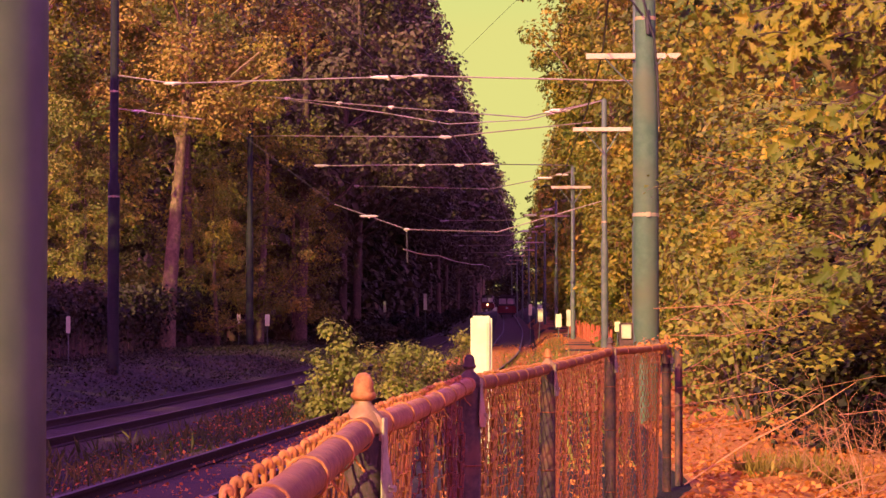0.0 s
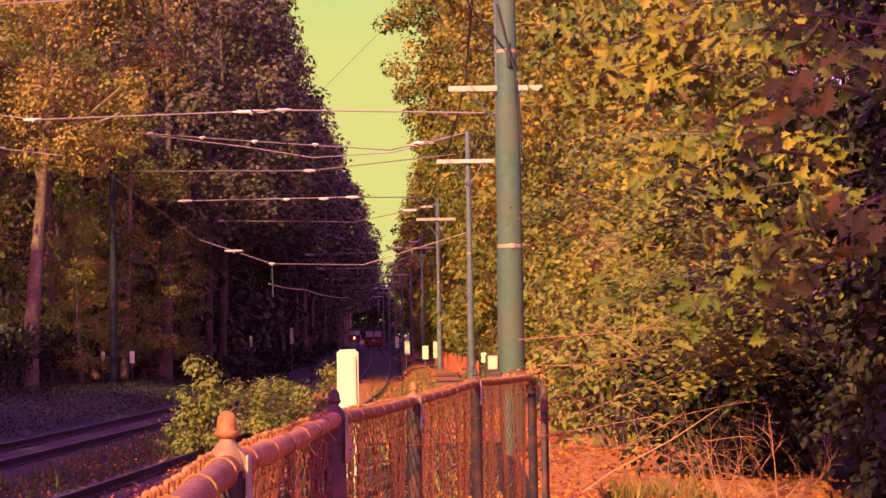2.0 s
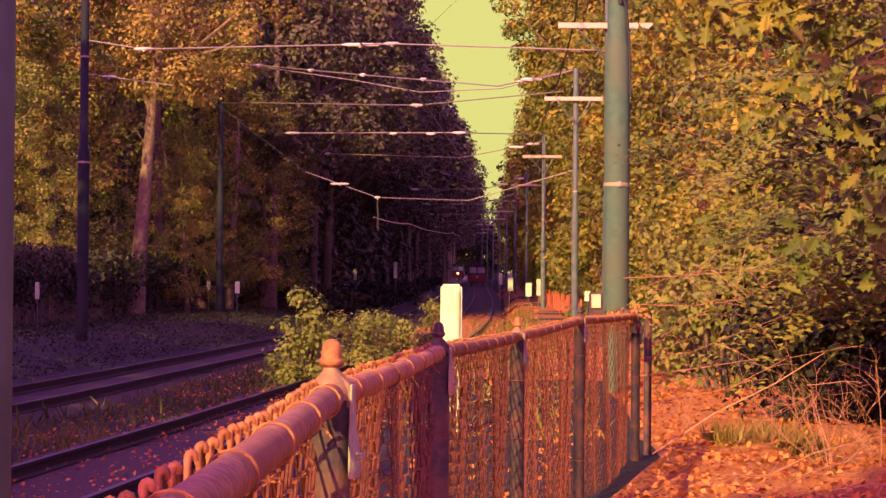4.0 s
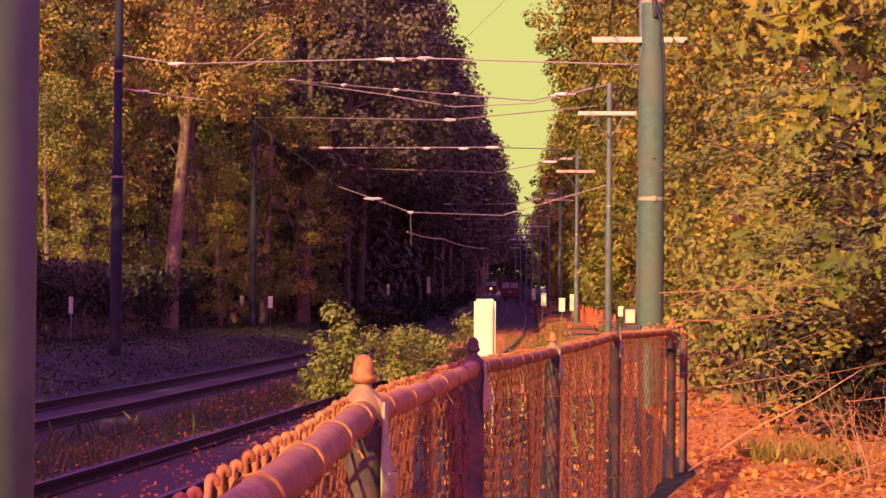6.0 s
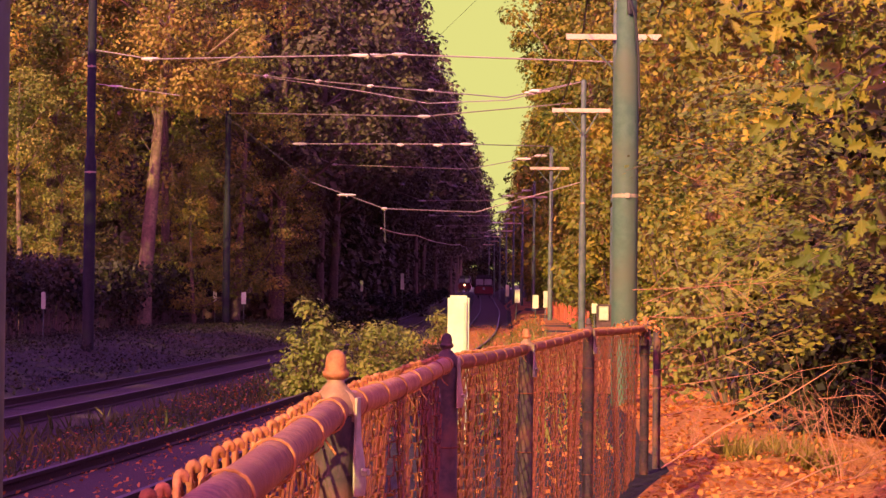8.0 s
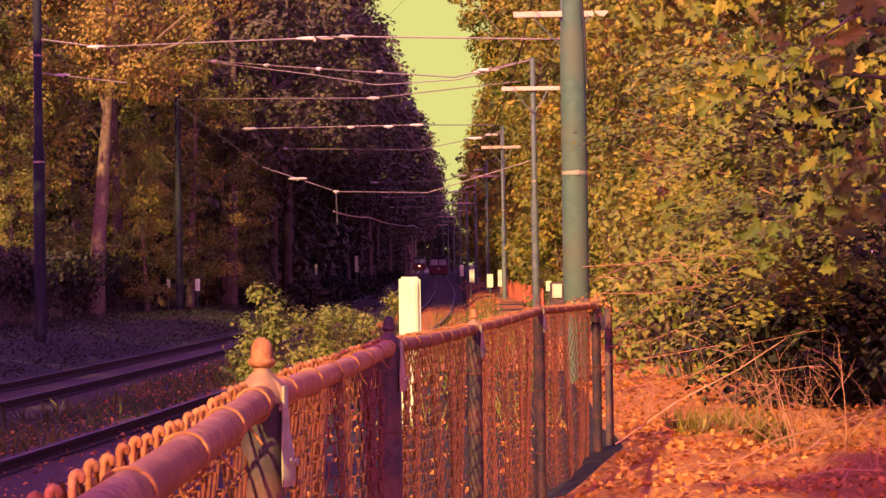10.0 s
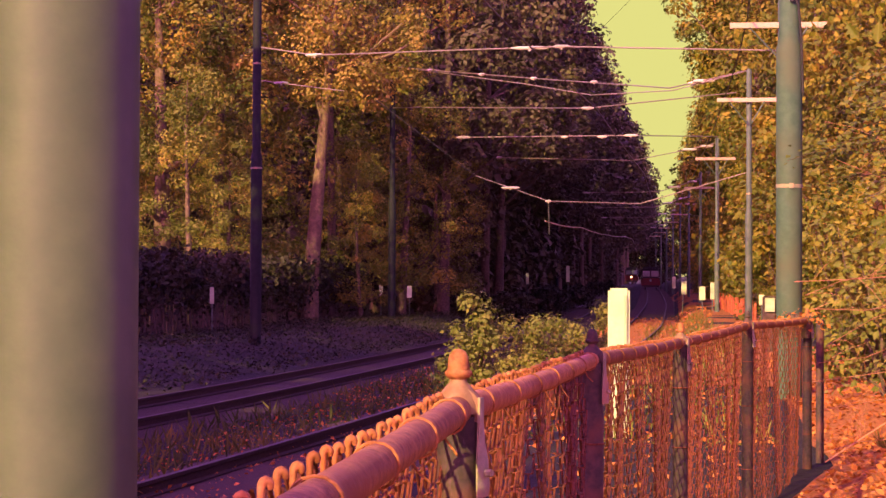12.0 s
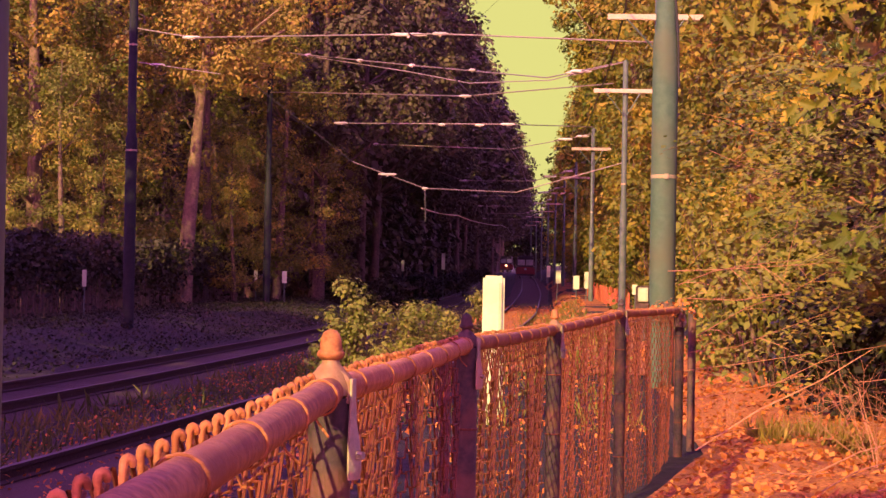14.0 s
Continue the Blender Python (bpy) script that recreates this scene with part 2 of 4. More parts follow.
def leaves_mesh(name, pos, normal, size, shape, rng, droop=0.0, up=None):
    """One mesh of many leaves at pos, facing about normal, each of its own size and turn."""
    verts, faces = shape
    n = len(pos)
    nz = normal / (np.linalg.norm(normal, axis=1, keepdims=True) + 1e-9)
    tip = rng.normal(size=(n, 3)) if up is None else up + 0.5 * rng.normal(size=(n, 3))
    tip[:, 2] -= droop
    tip -= nz * (tip * nz).sum(1, keepdims=True)
    tip /= np.linalg.norm(tip, axis=1, keepdims=True) + 1e-9
    side = np.cross(tip, nz)
    v = np.array(verts)
    co = pos[:, None] + size[:, None, None] * (side[:, None] * v[None, :, :1] + tip[:, None] * v[None, :, 1:2] + nz[:, None] * v[None, :, 2:])
    k = len(v)
    idx = np.concatenate([np.array(f) for f in faces])
    loops = (np.arange(n)[:, None] * k + idx[None]).ravel()
    lens = np.tile([len(f) for f in faces], n)
    me = bpy.data.meshes.new(name)
    me.vertices.add(n * k)
    me.vertices.foreach_set("co", co.astype(np.float32).ravel())
    me.loops.add(len(loops))
    me.loops.foreach_set("vertex_index", loops.astype(np.int32))
    me.polygons.add(len(lens))
    me.polygons.foreach_set("loop_start", np.r_[0, np.cumsum(lens)[:-1]].astype(np.int32))
    me.update(calc_edges=True)
    return me


def clumps(rng, n_leaf, centres, radii, flat=0.7, shell=0.55):
    """Leaf places and directions on a set of round clumps."""
    pick = rng.integers(0, len(centres), n_leaf)
    d = rng.normal(size=(n_leaf, 3))
    d /= np.linalg.norm(d, axis=1, keepdims=True)
    r = shell + (1.05 - shell) * rng.random((n_leaf, 1)) ** 0.6
    pos = centres[pick] + d * r * radii[pick][:, None] * np.array([1, 1, flat])
    return pos, d + 0.4 * rng.normal(size=(n_leaf, 3)) + np.array([0, 0, 0.6])


def tree(name, height, spread, low, seed, leaf, n_clump, n_leaf, size, label, lean=0.0, trunk_r=0.28, bark=None, shape=None):
    """Tapered trunk, limbs to the clumps, crown of many leaves. Returns the thing, standing at the origin."""
    rng = np.random.default_rng(seed)
    ob = thing(name, (0, 0, 0), label, "tree")
    # clump centres in an uneven crown
    u = rng.random(n_clump)
    zc = low + (height - low) * (0.06 + 0.9 * u)
    wide = spread * np.clip(1.15 - 0.75 * np.abs(u - 0.38) - 0.9 * np.clip(u - 0.7, 0, 1), 0.22, 1.1)
    ang = rng.random(n_clump) * 2 * np.pi
    rad = wide * np.sqrt(0.15 + 0.85 * rng.random(n_clump))
    cen = np.stack([rad * np.cos(ang) + lean * u, rad * np.sin(ang), zc], 1)
    rr = spread * (0.20 + 0.16 * rng.random(n_clump)) * (60 / max(60, n_clump)) ** 0.5
    bm = B()
    pts, rads = [], []
    for k in range(9):
        f = k / 8
        pts.append((lean * 0.5 * f + 0.25 * math.sin(2.3 * f + seed), 0.25 * math.sin(3.1 * f + 2 * seed), height * 0.92 * f))
        rads.append(trunk_r * (1.25 if k == 0 else 1.0) * (1 - 0.85 * f))
    tube(bm, pts, rads, 9)
    part("trunk", bm, bark or M_BARK, ob)
    for c in range(0, n_clump, max(1, n_clump // 9)):
        bm = B()
        cx, cy, cz = cen[c]
        f = min(0.9, max(0.15, (cz - 0.25 * rad[c] - 0.5) / (height * 0.92)))
        k = int(f * 8)
        p0 = Vector(pts[k])
        p1 = Vector((cx, cy, cz))
        mid = p0.lerp(p1, 0.5) + Vector((0, 0, -0.08 * rad[c]))
        tube(bm, [p0, mid, p1], [trunk_r * 0.35 * (1 - 0.6 * f), trunk_r * 0.2, 0.02], 5)
        part("limb", bm, bark or M_BARK, ob)
    pos, nor = clumps(rng, n_leaf, cen, rr)
    me = leaves_mesh("crown", pos, nor, size * (0.6 + 0.8 * rng.random(n_leaf)), shape or LEAF_PLAIN, rng, 0.3)
    obj("crown", me, leaf, ob, smooth=False)
    return ob


# ---- ground ----
def rise(y):
    return 0.0 if y < 110 else (y - 110) * 0.0067 if y < 330 else 1.474 + (y - 330) * 0.003


def track_x(y):
    """Centre line of the near track."""
    ys = [-60, 0, 20, 40, 80, 150, 230, 310, 420, 700]
    xs = [-11.0, -5.7, -3.9, -2.45, -1.2, -1.2, -2.2, -3.55, -4.2, -8.0]
    return float(np.interp(y, ys, xs))


def smooth_track(y):
    return sum(track_x(y + d) for d in (-14, -7, 0, 7, 14)) / 5


def fence_x(y):
    return float(np.interp(y, [-6, 0, 3.04, 5.83, 8.9, 11.9, 14.7, 30], [-0.2, -0.19, -0.225, -0.125, 0.17, 0.51, 1.2, 1.5]))


def step01(v):
    v = min(1.0, max(0.0, v))
    return v * v * (3 - 2 * v)


def ground_z(x, y):
    edge = min(fence_x(y) - 0.25, smooth_track(y) + 2.9)
    bank = step01((edge - x) / 1.3)
    z = -0.72 * bank
    left = smooth_track(y) - 4.5 - 2.4
    z += 0.45 * step01((left - x) / 2.5)
    z += 0.10 * noise.noise((x * 0.35, y * 0.35, 0)) * (0.3 + 0.7 * (1 - bank))
    z += rise(y)
    if x > fence_x(y) + 2.6:
        z += 0.14 * (x - fence_x(y) - 2.6) * step01((x - 2) / 3) * (1 if x < 12 else 12 / x)
    return z


def sheet(name, xs, ys, zf, material, label, category="ground"):
    verts = [(x, y, zf(x, y)) for y in ys for x in xs]
    nx = len(xs)
    faces = [(j * nx + i, j * nx + i + 1, (j + 1) * nx + i + 1, (j + 1) * nx + i) for j in range(len(ys) - 1) for i in range(nx - 1)]
    me = bpy.data.meshes.new(name)
    me.from_pydata(verts, [], faces)
    return tagged(obj(name, me, material), label, category, kind="structure")


def spread_axis(lo, hi, near, grow, inner):
    out, s = [0.0], near
    while out[-1] < hi:
        out.append(out[-1] + s)
        s = near if out[-1] < inner else s * grow
    neg, s = [], near
    v = 0.0
    while v > lo:
        v -= s
        neg.append(v)
        s = near if v > -inner else s * grow
    return neg[::-1] + out


GX = spread_axis(-900, 900, 0.45, 1.25, 11)
GY = spread_axis(-200, 2400, 0.5, 1.12, 30)
sheet("ground", GX, GY, ground_z, M_SOIL, "forest soil with leaf litter and low weeds, shade put into its dark colour")
# the trodden path beside the fence


def path_bumps(x, y):
    """Uneven litter, flat along the fence foot, with a few hollows."""
    k = step01((x - 0.15) / 0.8)
    return k * (0.06 + 0.13 * noise.noise((x * 1.1, y * 0.8, 3)) + 0.06 * noise.noise((x * 2.7, y * 2.3, 5)))


# Litter stops short at the right; near-black soil beyond stands for shade.
sheet("path", [0.04 + 0.2 * k for k in range(13)], [-4 + 0.25 * k for k in range(184)],
      lambda x, y: ground_z(x + fence_x(y), y) + 0.015 + max(path_bumps(x, y), 0.0), M_LITTER, "sunlit path covered with orange leaf litter", "path")
path = bpy.data.objects["path"]
for v in path.data.vertices:
    v.co.x += fence_x(v.co.y)


# sunlit verge beside the near track
sheet("verge", [1.5 + 0.3 * k for k in range(13)], [27 + 1.5 * k for k in range(122)],
      lambda x, y: ground_z(x + smooth_track(y), y) + 0.02, M_LITTER, "dry sunlit verge between the track and the poles", "verge")
for v in bpy.data.objects["verge"].data.vertices:
    v.co.x += smooth_track(v.co.y)


def along(offset, y0, y1, dy):
    y, out = y0, []
    while y <= y1:
        out.append((smooth_track(y) + offset, y))
        y += dy
    return out


def track_bed(offset, name):
    verts, faces = [], []
    line = along(offset, -20, 430, 1.5)
    for x, y in line:
        for dx, dz in ((-2.0, -0.90), (-1.45, -0.66), (1.45, -0.66), (2.0, -0.90)):
            verts.append((x + dx, y, dz + rise(y) + 0.02 * noise.noise((x + dx, y * 3, 1))))
    for k in range(len(line) - 1):
        for j in range(3):
            a = k * 4 + j
            faces.append((a, a + 1, a + 5, a + 4))
    me = bpy.data.meshes.new(name)
    me.from_pydata(verts, [], faces)
    return tagged(obj(name, me, M_BALLAST), "brown stone ballast bed strewn with leaves", "track bed", kind="structure")


def rails(offset, label):
    ob = thing("railway_track", (0, 0, 0), label, "track")
    for side in (-0.7525, 0.7525):
        bm = B()
        prof = [(-0.065, 0), (0.065, 0), (0.065, 0.012), (0.012, 0.03), (0.012, 0.105), (0.034, 0.115), (0.034, 0.15), (-0.034, 0.15), (-0.034, 0.115), (-0.012, 0.105), (-0.012, 0.03), (-0.065, 0.012)]
        prev = None
        for x, y in along(offset, -20, 430, 2.0):
            ring = [bm.verts.new((x + side + px, y, -0.65 + pz + rise(y))) for px, pz in prof]
            if prev:
                for j in range(12):
                    f = bm.faces.new((prev[j], prev[(j + 1) % 12], ring[(j + 1) % 12], ring[j]))
                    f.material_index = 1 if j == 6 else 0
            prev = ring
        r = part("rail", bm, M_RAIL, ob, smooth=False)
        r.data.materials.append(M_RAILTOP)
    bm = box(B(), (2.5, 0.22, 0.12), bevel=0.012)
    tie = None
    y, k = 6.0, 0
    while y < 130 and k < 150:
        if tie is None:
            tie = part("tie", bm, M_TIE, ob, smooth=False)
        else:
            t2 = new("tie", tie.data)
            t2.parent = ob
        o = tie if k == 0 else t2
        o.matrix_local = pose(smooth_track(y) + offset + 0.05 * math.sin(k * 7), y, -0.722 + rise(y), 0, 0, 2 * math.sin(k * 3.3))
        y += 0.62 if y < 50 else 1.0
        k += 1
    return ob


track_bed(0.0, "track_bed_near")
track_bed(-4.5, "track_bed_far")
drift = sheet("leaf_drift", [-2.0 + 0.25 * k for k in range(17)], [50 + 1.2 * k for k in range(48)],
              lambda x, y: -0.61 + rise(y) - 0.09 * max(0.0, abs(x) - 1.3) + 0.03 * noise.noise((x * 1.7, y * 0.9, 8)), M_LITTER, "orange leaf litter drifted over the track bed", "litter")
for v in drift.data.vertices:
    v.co.x += smooth_track(v.co.y)
rails(0.0, "rusty rails on dark timber ties, near track")
rails(-4.5, "rusty rails on dark timber ties, overgrown far track")

# ---- chain link fence ----
POSTS = [(-0.19, 0.15, 1.235), (-0.22, 3.04, 1.224), (-0.14, 5.83, 1.19), (0.12, 8.9, 1.148), (0.52, 11.9, 1.16), (1.05, 14.7, 1.138)]


def cap_base(bm, at):
    """Flared shoulder and neck of a post cap."""
    return lathe(bm, [(0.033, -0.022), (0.032, -0.008), (0.027, 0.006), (0.019, 0.017), (0.0130, 0.023), (0.0122, 0.031)], at, 24)


def acorn(bm, at):
    """Finial with a rolled collar below a blunt dome."""
    prof = [(0.0118, 0.027), (0.0172, 0.0305), (0.0198, 0.0335), (0.0202, 0.0365), (0.0192, 0.0395), (0.0168, 0.0415), (0.0160, 0.047),
            (0.0154, 0.055), (0.0135, 0.0625), (0.0100, 0.0680), (0.0050, 0.0710), (0.0006, 0.0717)]
    return lathe(bm, prof, at, 28)


def strap_plate(x, y, z, r, turn):
    """Curved zinc plate hugging the post, narrow above and flared below."""
    bm = B()
    rows = [(0.004, 0.17, 0.004), (-0.03, 0.19, 0.004), (-0.06, 0.26, 0.005), (-0.085, 0.40, 0.009), (-0.125, 0.46, 0.012), (-0.14, 0.40, 0.010)]
    grid = []
    for dz, half, out in rows:
        line = []
        for layer in (0.0, 0.004):
            for j in range(7):
                ang = turn + half * (j / 3 - 1)
                rr = r + out + layer
                line.append(bm.verts.new((x + rr * math.cos(ang), y + rr * math.sin(ang), z + dz)))
        grid.append(line)
    for p, q in zip(grid, grid[1:]):
        for j in range(6):
            bm.faces.new((p[7 + j], p[8 + j], q[8 + j], q[7 + j]))
            bm.faces.new((p[j + 1], p[j], q[j], q[j + 1]))
        bm.faces.new((p[0], p[7], q[7], q[0]))
        bm.faces.new((p[13], p[6], q[6], q[13]))
    for line in (grid[0], grid[-1]):
        for j in range(6):
            bm.faces.new((line[j], line[j + 1], line[8 + j], line[7 + j]))
    bmesh.ops.recalc_face_normals(bm, faces=bm.faces)
    # bolt through the lug
    c = Vector((x + (r + 0.016) * math.cos(turn), y + (r + 0.016) * math.sin(turn), z - 0.105))
    d = Vector((math.cos(turn), math.sin(turn), 0))
    tube(bm, [c - d * 0.006, c + d * 0.008], 0.006, 6)
    return bm


def chain_fence():
    ob = thing("chain_link_fence", (0, 0, 0), "rusty chain-link fence with round top rail and acorn caps", "fence")
    rail_r = 0.0215
    for k, (x, y, z) in enumerate(POSTS):
        gz = min(ground_z(x, y), -0.05)
        r = 0.031 if k < 2 else 0.034
        p = part("post", tube(B(), [(x, y, gz - 0.1), (x, y, z - 0.03)], r, 20), M_POST, ob)
        bm = cap_base(B(), (x, y, z - 0.004))
        # loop of the cap round the rail
        ring = []
        d = (Vector(POSTS[min(k + 1, 5)]) - Vector(POSTS[max(k - 1, 0)])).normalized()
        s = Vector((d.y, -d.x, 0)).normalized()
        for j in range(17):
            a = math.pi * (1.35 * j / 16 - 0.175)
            ring.append(Vector((x, y, z - rail_r)) + s * math.cos(a) * (rail_r + 0.008) + Vector((0, 0, 1)) * math.sin(a) * (rail_r + 0.008))
        for off in (-0.010, 0.0, 0.010):
            tube(bm, [q + d * off for q in ring], 0.007, 8)
        cap = part("post_cap", bm, M_CAP if k % 2 else M_POST, p)
        part("acorn", acorn(B(), (x, y, z - 0.004)), M_RUST if k % 2 else M_POST, cap)
        # zinc lug running down the post
        part("strap", strap_plate(x, y, z - 0.006, r, math.atan2(s.y, s.x) - 0.35), M_ZINC, p, "pale zinc strap with a bolt")
        for h in (0.35, 0.72, 0.98):
            bm = B()
            tube(bm, [(x + (r + 0.002) * math.cos(a), y + (r + 0.002) * math.sin(a), gz + h) for a in [j * math.pi / 8 for j in range(17)]], 0.003, 5)
            part("tie_band", bm, M_MESH, p)
    for k, (a, b) in enumerate(zip(POSTS, POSTS[1:])):
        a, b = Vector(a), Vector(b)
        d = (b - a)
        length = d.length
        d.normalize()
        s = Vector((d.y, -d.x, 0)).normalized()
        mid = [a.lerp(b, f) + Vector((0, 0, -rail_r - 0.006 * math.sin(math.pi * f))) for f in (0, 0.25, 0.5, 0.75, 1)]
        part("top_rail", tube(B(), mid, rail_r, 20), M_RUST, ob, "round rust-brown top rail")
        # woven wire: flattened spirals, neighbours hooked into one another
        bm = B()
        pitch = 0.038
        n = int(length / pitch)
        drop = 1.16
        rise_v = 0.038
        rows = int(drop / rise_v)
        off = -s * 0.036
        for i in range(n):
            pts = []
            base = a + d * (i + 0.5) * pitch + off
            base.z = a.z + (b.z - a.z) * (i + 0.5) / n
            wob = 0.006 * math.sin(i * 1.7) + 0.004 * math.sin(i * 5.1)
            sway = 0.010 * math.sin(i * 0.45 + k) + 0.004 * math.sin(i * 1.1)
            for j in range(rows):
                side = 1 if (i + j) % 2 else -1
                belly = (0.016 * math.sin(2.6 * j / rows + 0.12 * i) + sway) * min(1.0, j / 4)
                z0 = -0.012 + wob * 0.4 - j * rise_v
                for f in (-0.96, 0.96):
                    pts.append(base - d * (side * f * pitch * 0.54) + s * (0.0055 * side + belly) + Vector((0, 0, z0 - rise_v * (0.5 + 0.5 * f))))
            tube(bm, pts, 0.0027, 5, False)
        part("wire_mesh", bm, M_MESH, ob, "woven diamond wire mesh", smooth=False)
        # knuckled wire ends standing above the rail, each bent over its neighbour
        for i in range(0, n, 2):
            c = a.lerp(b, (i + 1.0 + 0.15 * math.sin(i * 2.1)) / n) - s * (rail_r + 0.006)
            h = -0.007 + 0.002 * math.sin(i * 2.9) + 0.0015 * math.sin(i * 1.1 + k)
            lean = d * (0.004 * math.sin(i * 1.3))
            up = Vector((0, 0, 1))
            loop = [c + up * (h + 0.002 + 0.006 * math.sin(q)) + lean + s * (0.0032 - 0.0034 * math.cos(q)) + d * 0.0012 * q for q in (0.0, 0.5, 1.0, 1.57, 2.1, 2.7, 3.3)]
            bm = tube(B(), [c - up * 0.028, c - up * 0.012] + loop, [0.0028, 0.0030, 0.0036, 0.0040, 0.0043, 0.0044, 0.0042, 0.0038, 0.0026], 10)
            tube(bm, [c - up * 0.026 + d * 0.009, c - up * 0.014 + d * 0.006, c + up * (h - 0.008) + d * 0.003 - s * 0.002], [0.0028, 0.0030, 0.0032], 8)
            part("knuckle", bm, M_RUST, ob)
        # tie wires round the rail
        m = int(length / 0.36)
        for i in range(m):
            f = (i + 0.6) / m
            c = a.lerp(b, f) + Vector((0, 0, -rail_r - 0.006 * math.sin(math.pi * f)))
            bm = B()
            pts = []
            for j in range(13):
                ang = math.pi * (0.9 - 1.55 * j / 12)
                pts.append(c + s * math.cos(ang) * (rail_r + 0.003) + Vector((0, 0, math.sin(ang) * (rail_r + 0.003))) + d * 0.012 * (j / 12 - 0.5))
            pts.append(c + s * (0.004 * math.sin(i)) + Vector((0, 0, -rail_r - 0.022)) + d * 0.02)
            pts.append(c + s * 0.012 + Vector((0, 0, -rail_r - 0.03 - 0.008 * math.sin(i * 2.2))) + d * 0.03 * math.sin(i * 1.3))
            tube(bm, pts, 0.0017, 5)
            part("tie_wire", bm, M_RUST, ob)
    return ob


chain_fence()

# ---- poles and overhead line ----
def steel_pole(name, at, r0, r1, step_z, top_z, material, label, bands=()):
    ob = thing(name, at, label, "utility pole")
    base = at[2]
    bm = lathe(B(), [(r0, -0.2), (r0, step_z - base), (r0 * 0.97, step_z - base + 0.05), (r1, step_z - base + 0.16), (r1, top_z - base), (r1 * 0.6, top_z - base + 0.05)], sides=40 if r0 > 0.12 and at[1] < 30 else 14)
    part("shaft", bm, material, ob)
    for z in bands:
        rr = (r0 if z < step_z else r1) + 0.004
        bm = lathe(B(), [(rr - 0.02, z - base - 0.024), (rr, z - base - 0.022), (rr, z - base + 0.022), (rr - 0.02, z - base + 0.024)], sides=30)
        box(bm, (0.05, 0.03, 0.06), (0.02, -rr - 0.012, z - base))
        part("band", bm, M_ZINC, ob, "zinc clamp band")
    return ob


def crossarm(pole, z, length, shift, rz=0.0):
    """Timber arm with two braces, a part of its pole."""
    base = pole.location.z
    arm = part("crossarm", box(B(), (length, 0.12, 0.13), (shift, -0.14, z - base), 0.01), M_WOOD, pole, "pale timber crossarm", smooth=False)
    for sx in (-1, 1):
        bm = tube(B(), [(sx * length * 0.3 + shift, -0.2, z - base - 0.05), (sx * 0.06, -0.14, z - base - 0.75)], 0.022, 6)
        part("brace", bm, M_POLE, arm)
    return arm


# heavy trolley pole just behind the fence
NP = (1.50, 24.9)
near_pole = steel_pole("trolley_pole", (*NP, -0.3), 0.160, 0.128, 4.25, 9.5, M_STEEL, "thick grey-green stepped steel pole with zinc bands", bands=(2.585, 5.06))
bm = B()
tube(bm, [(-0.12, -0.15, 5.95), (0.02, -0.17, 5.35), (0.10, -0.17, 5.1), (0.14, -0.12, 4.7), (0.155, -0.08, 4.3), (0.165, -0.06, 4.0)], 0.016, 7)
part("cable", bm, M_BLACKWIRE, near_pole, "black cable strapped to the pole")
bm = B()
tube(bm, [(0.02, -0.135, 5.45), (0.02, -0.15, 5.3), (0.03, -0.145, 5.15)], 0.03, 8)
part("clamp", bm, M_BLACKWIRE, near_pole)

# foreground pole beside the fence
steel_pole("station_pole", (-1.013, 3.61, -0.75), 0.150, 0.150, 5.0, 6.5, M_STATION, "smooth grey-green steel pole beside the fence", bands=())

RIGHT_POLES = [(2.86, 45.0), (2.98, 63.2), (2.9, 93.0), (2.8, 123.0), (2.6, 153.0), (2.3, 183.0), (1.9, 213.0), (1.4, 243.0), (0.8, 273.0), (0.1, 303.0)]
right = []
RIGHT_POLES = [(x - 0.0094 * y + 0.04, y) for x, y in RIGHT_POLES]
for k, (x, y) in enumerate(RIGHT_POLES):
    g = ground_z(x, y)
    top = (9.2 if k == 0 else 8.1) + rise(y)
    p = steel_pole("line_pole", (x, y, g), 0.115, 0.085, g + 3.5, top, M_POLE, "grey tubular line pole with a pale timber crossarm", bands=(4.2 + rise(y),))
    tagged(p, group="line poles along the path")
    crossarm(p, 7.15 + rise(y), 2.15 if k == 0 else 1.85, -0.08)
    right.append((x, y, top))

LEFT_POLES = [(-10.55, 52.0, 10.5), (-10.9, 82.0, 9.9), (-10.2, 112.0, 10.2), (-9.2, 142.0, 10.4), (-8.6, 175.0, 10.6), (-8.6, 208.0, 11.0), (-9.4, 240.0, 11.6)]
for k, (x, y, top) in enumerate(LEFT_POLES):
    x = x - 0.0094 * y + 0.04
    g = ground_z(x, y)
    p = steel_pole("dark_line_pole", (x, y, g), 0.155, 0.115, g + 5.0, top, M_DARKPOLE, "stepped steel pole at the edge of the woods, shade put into its dark colour", bands=(4.4, 7.2) if k == 0 else ())
    tagged(p, group="dark poles along the woods")


def off_line(x, y):
    """The line leans slightly west of the grid."""
    return x - 0.0094 * y + 0.04


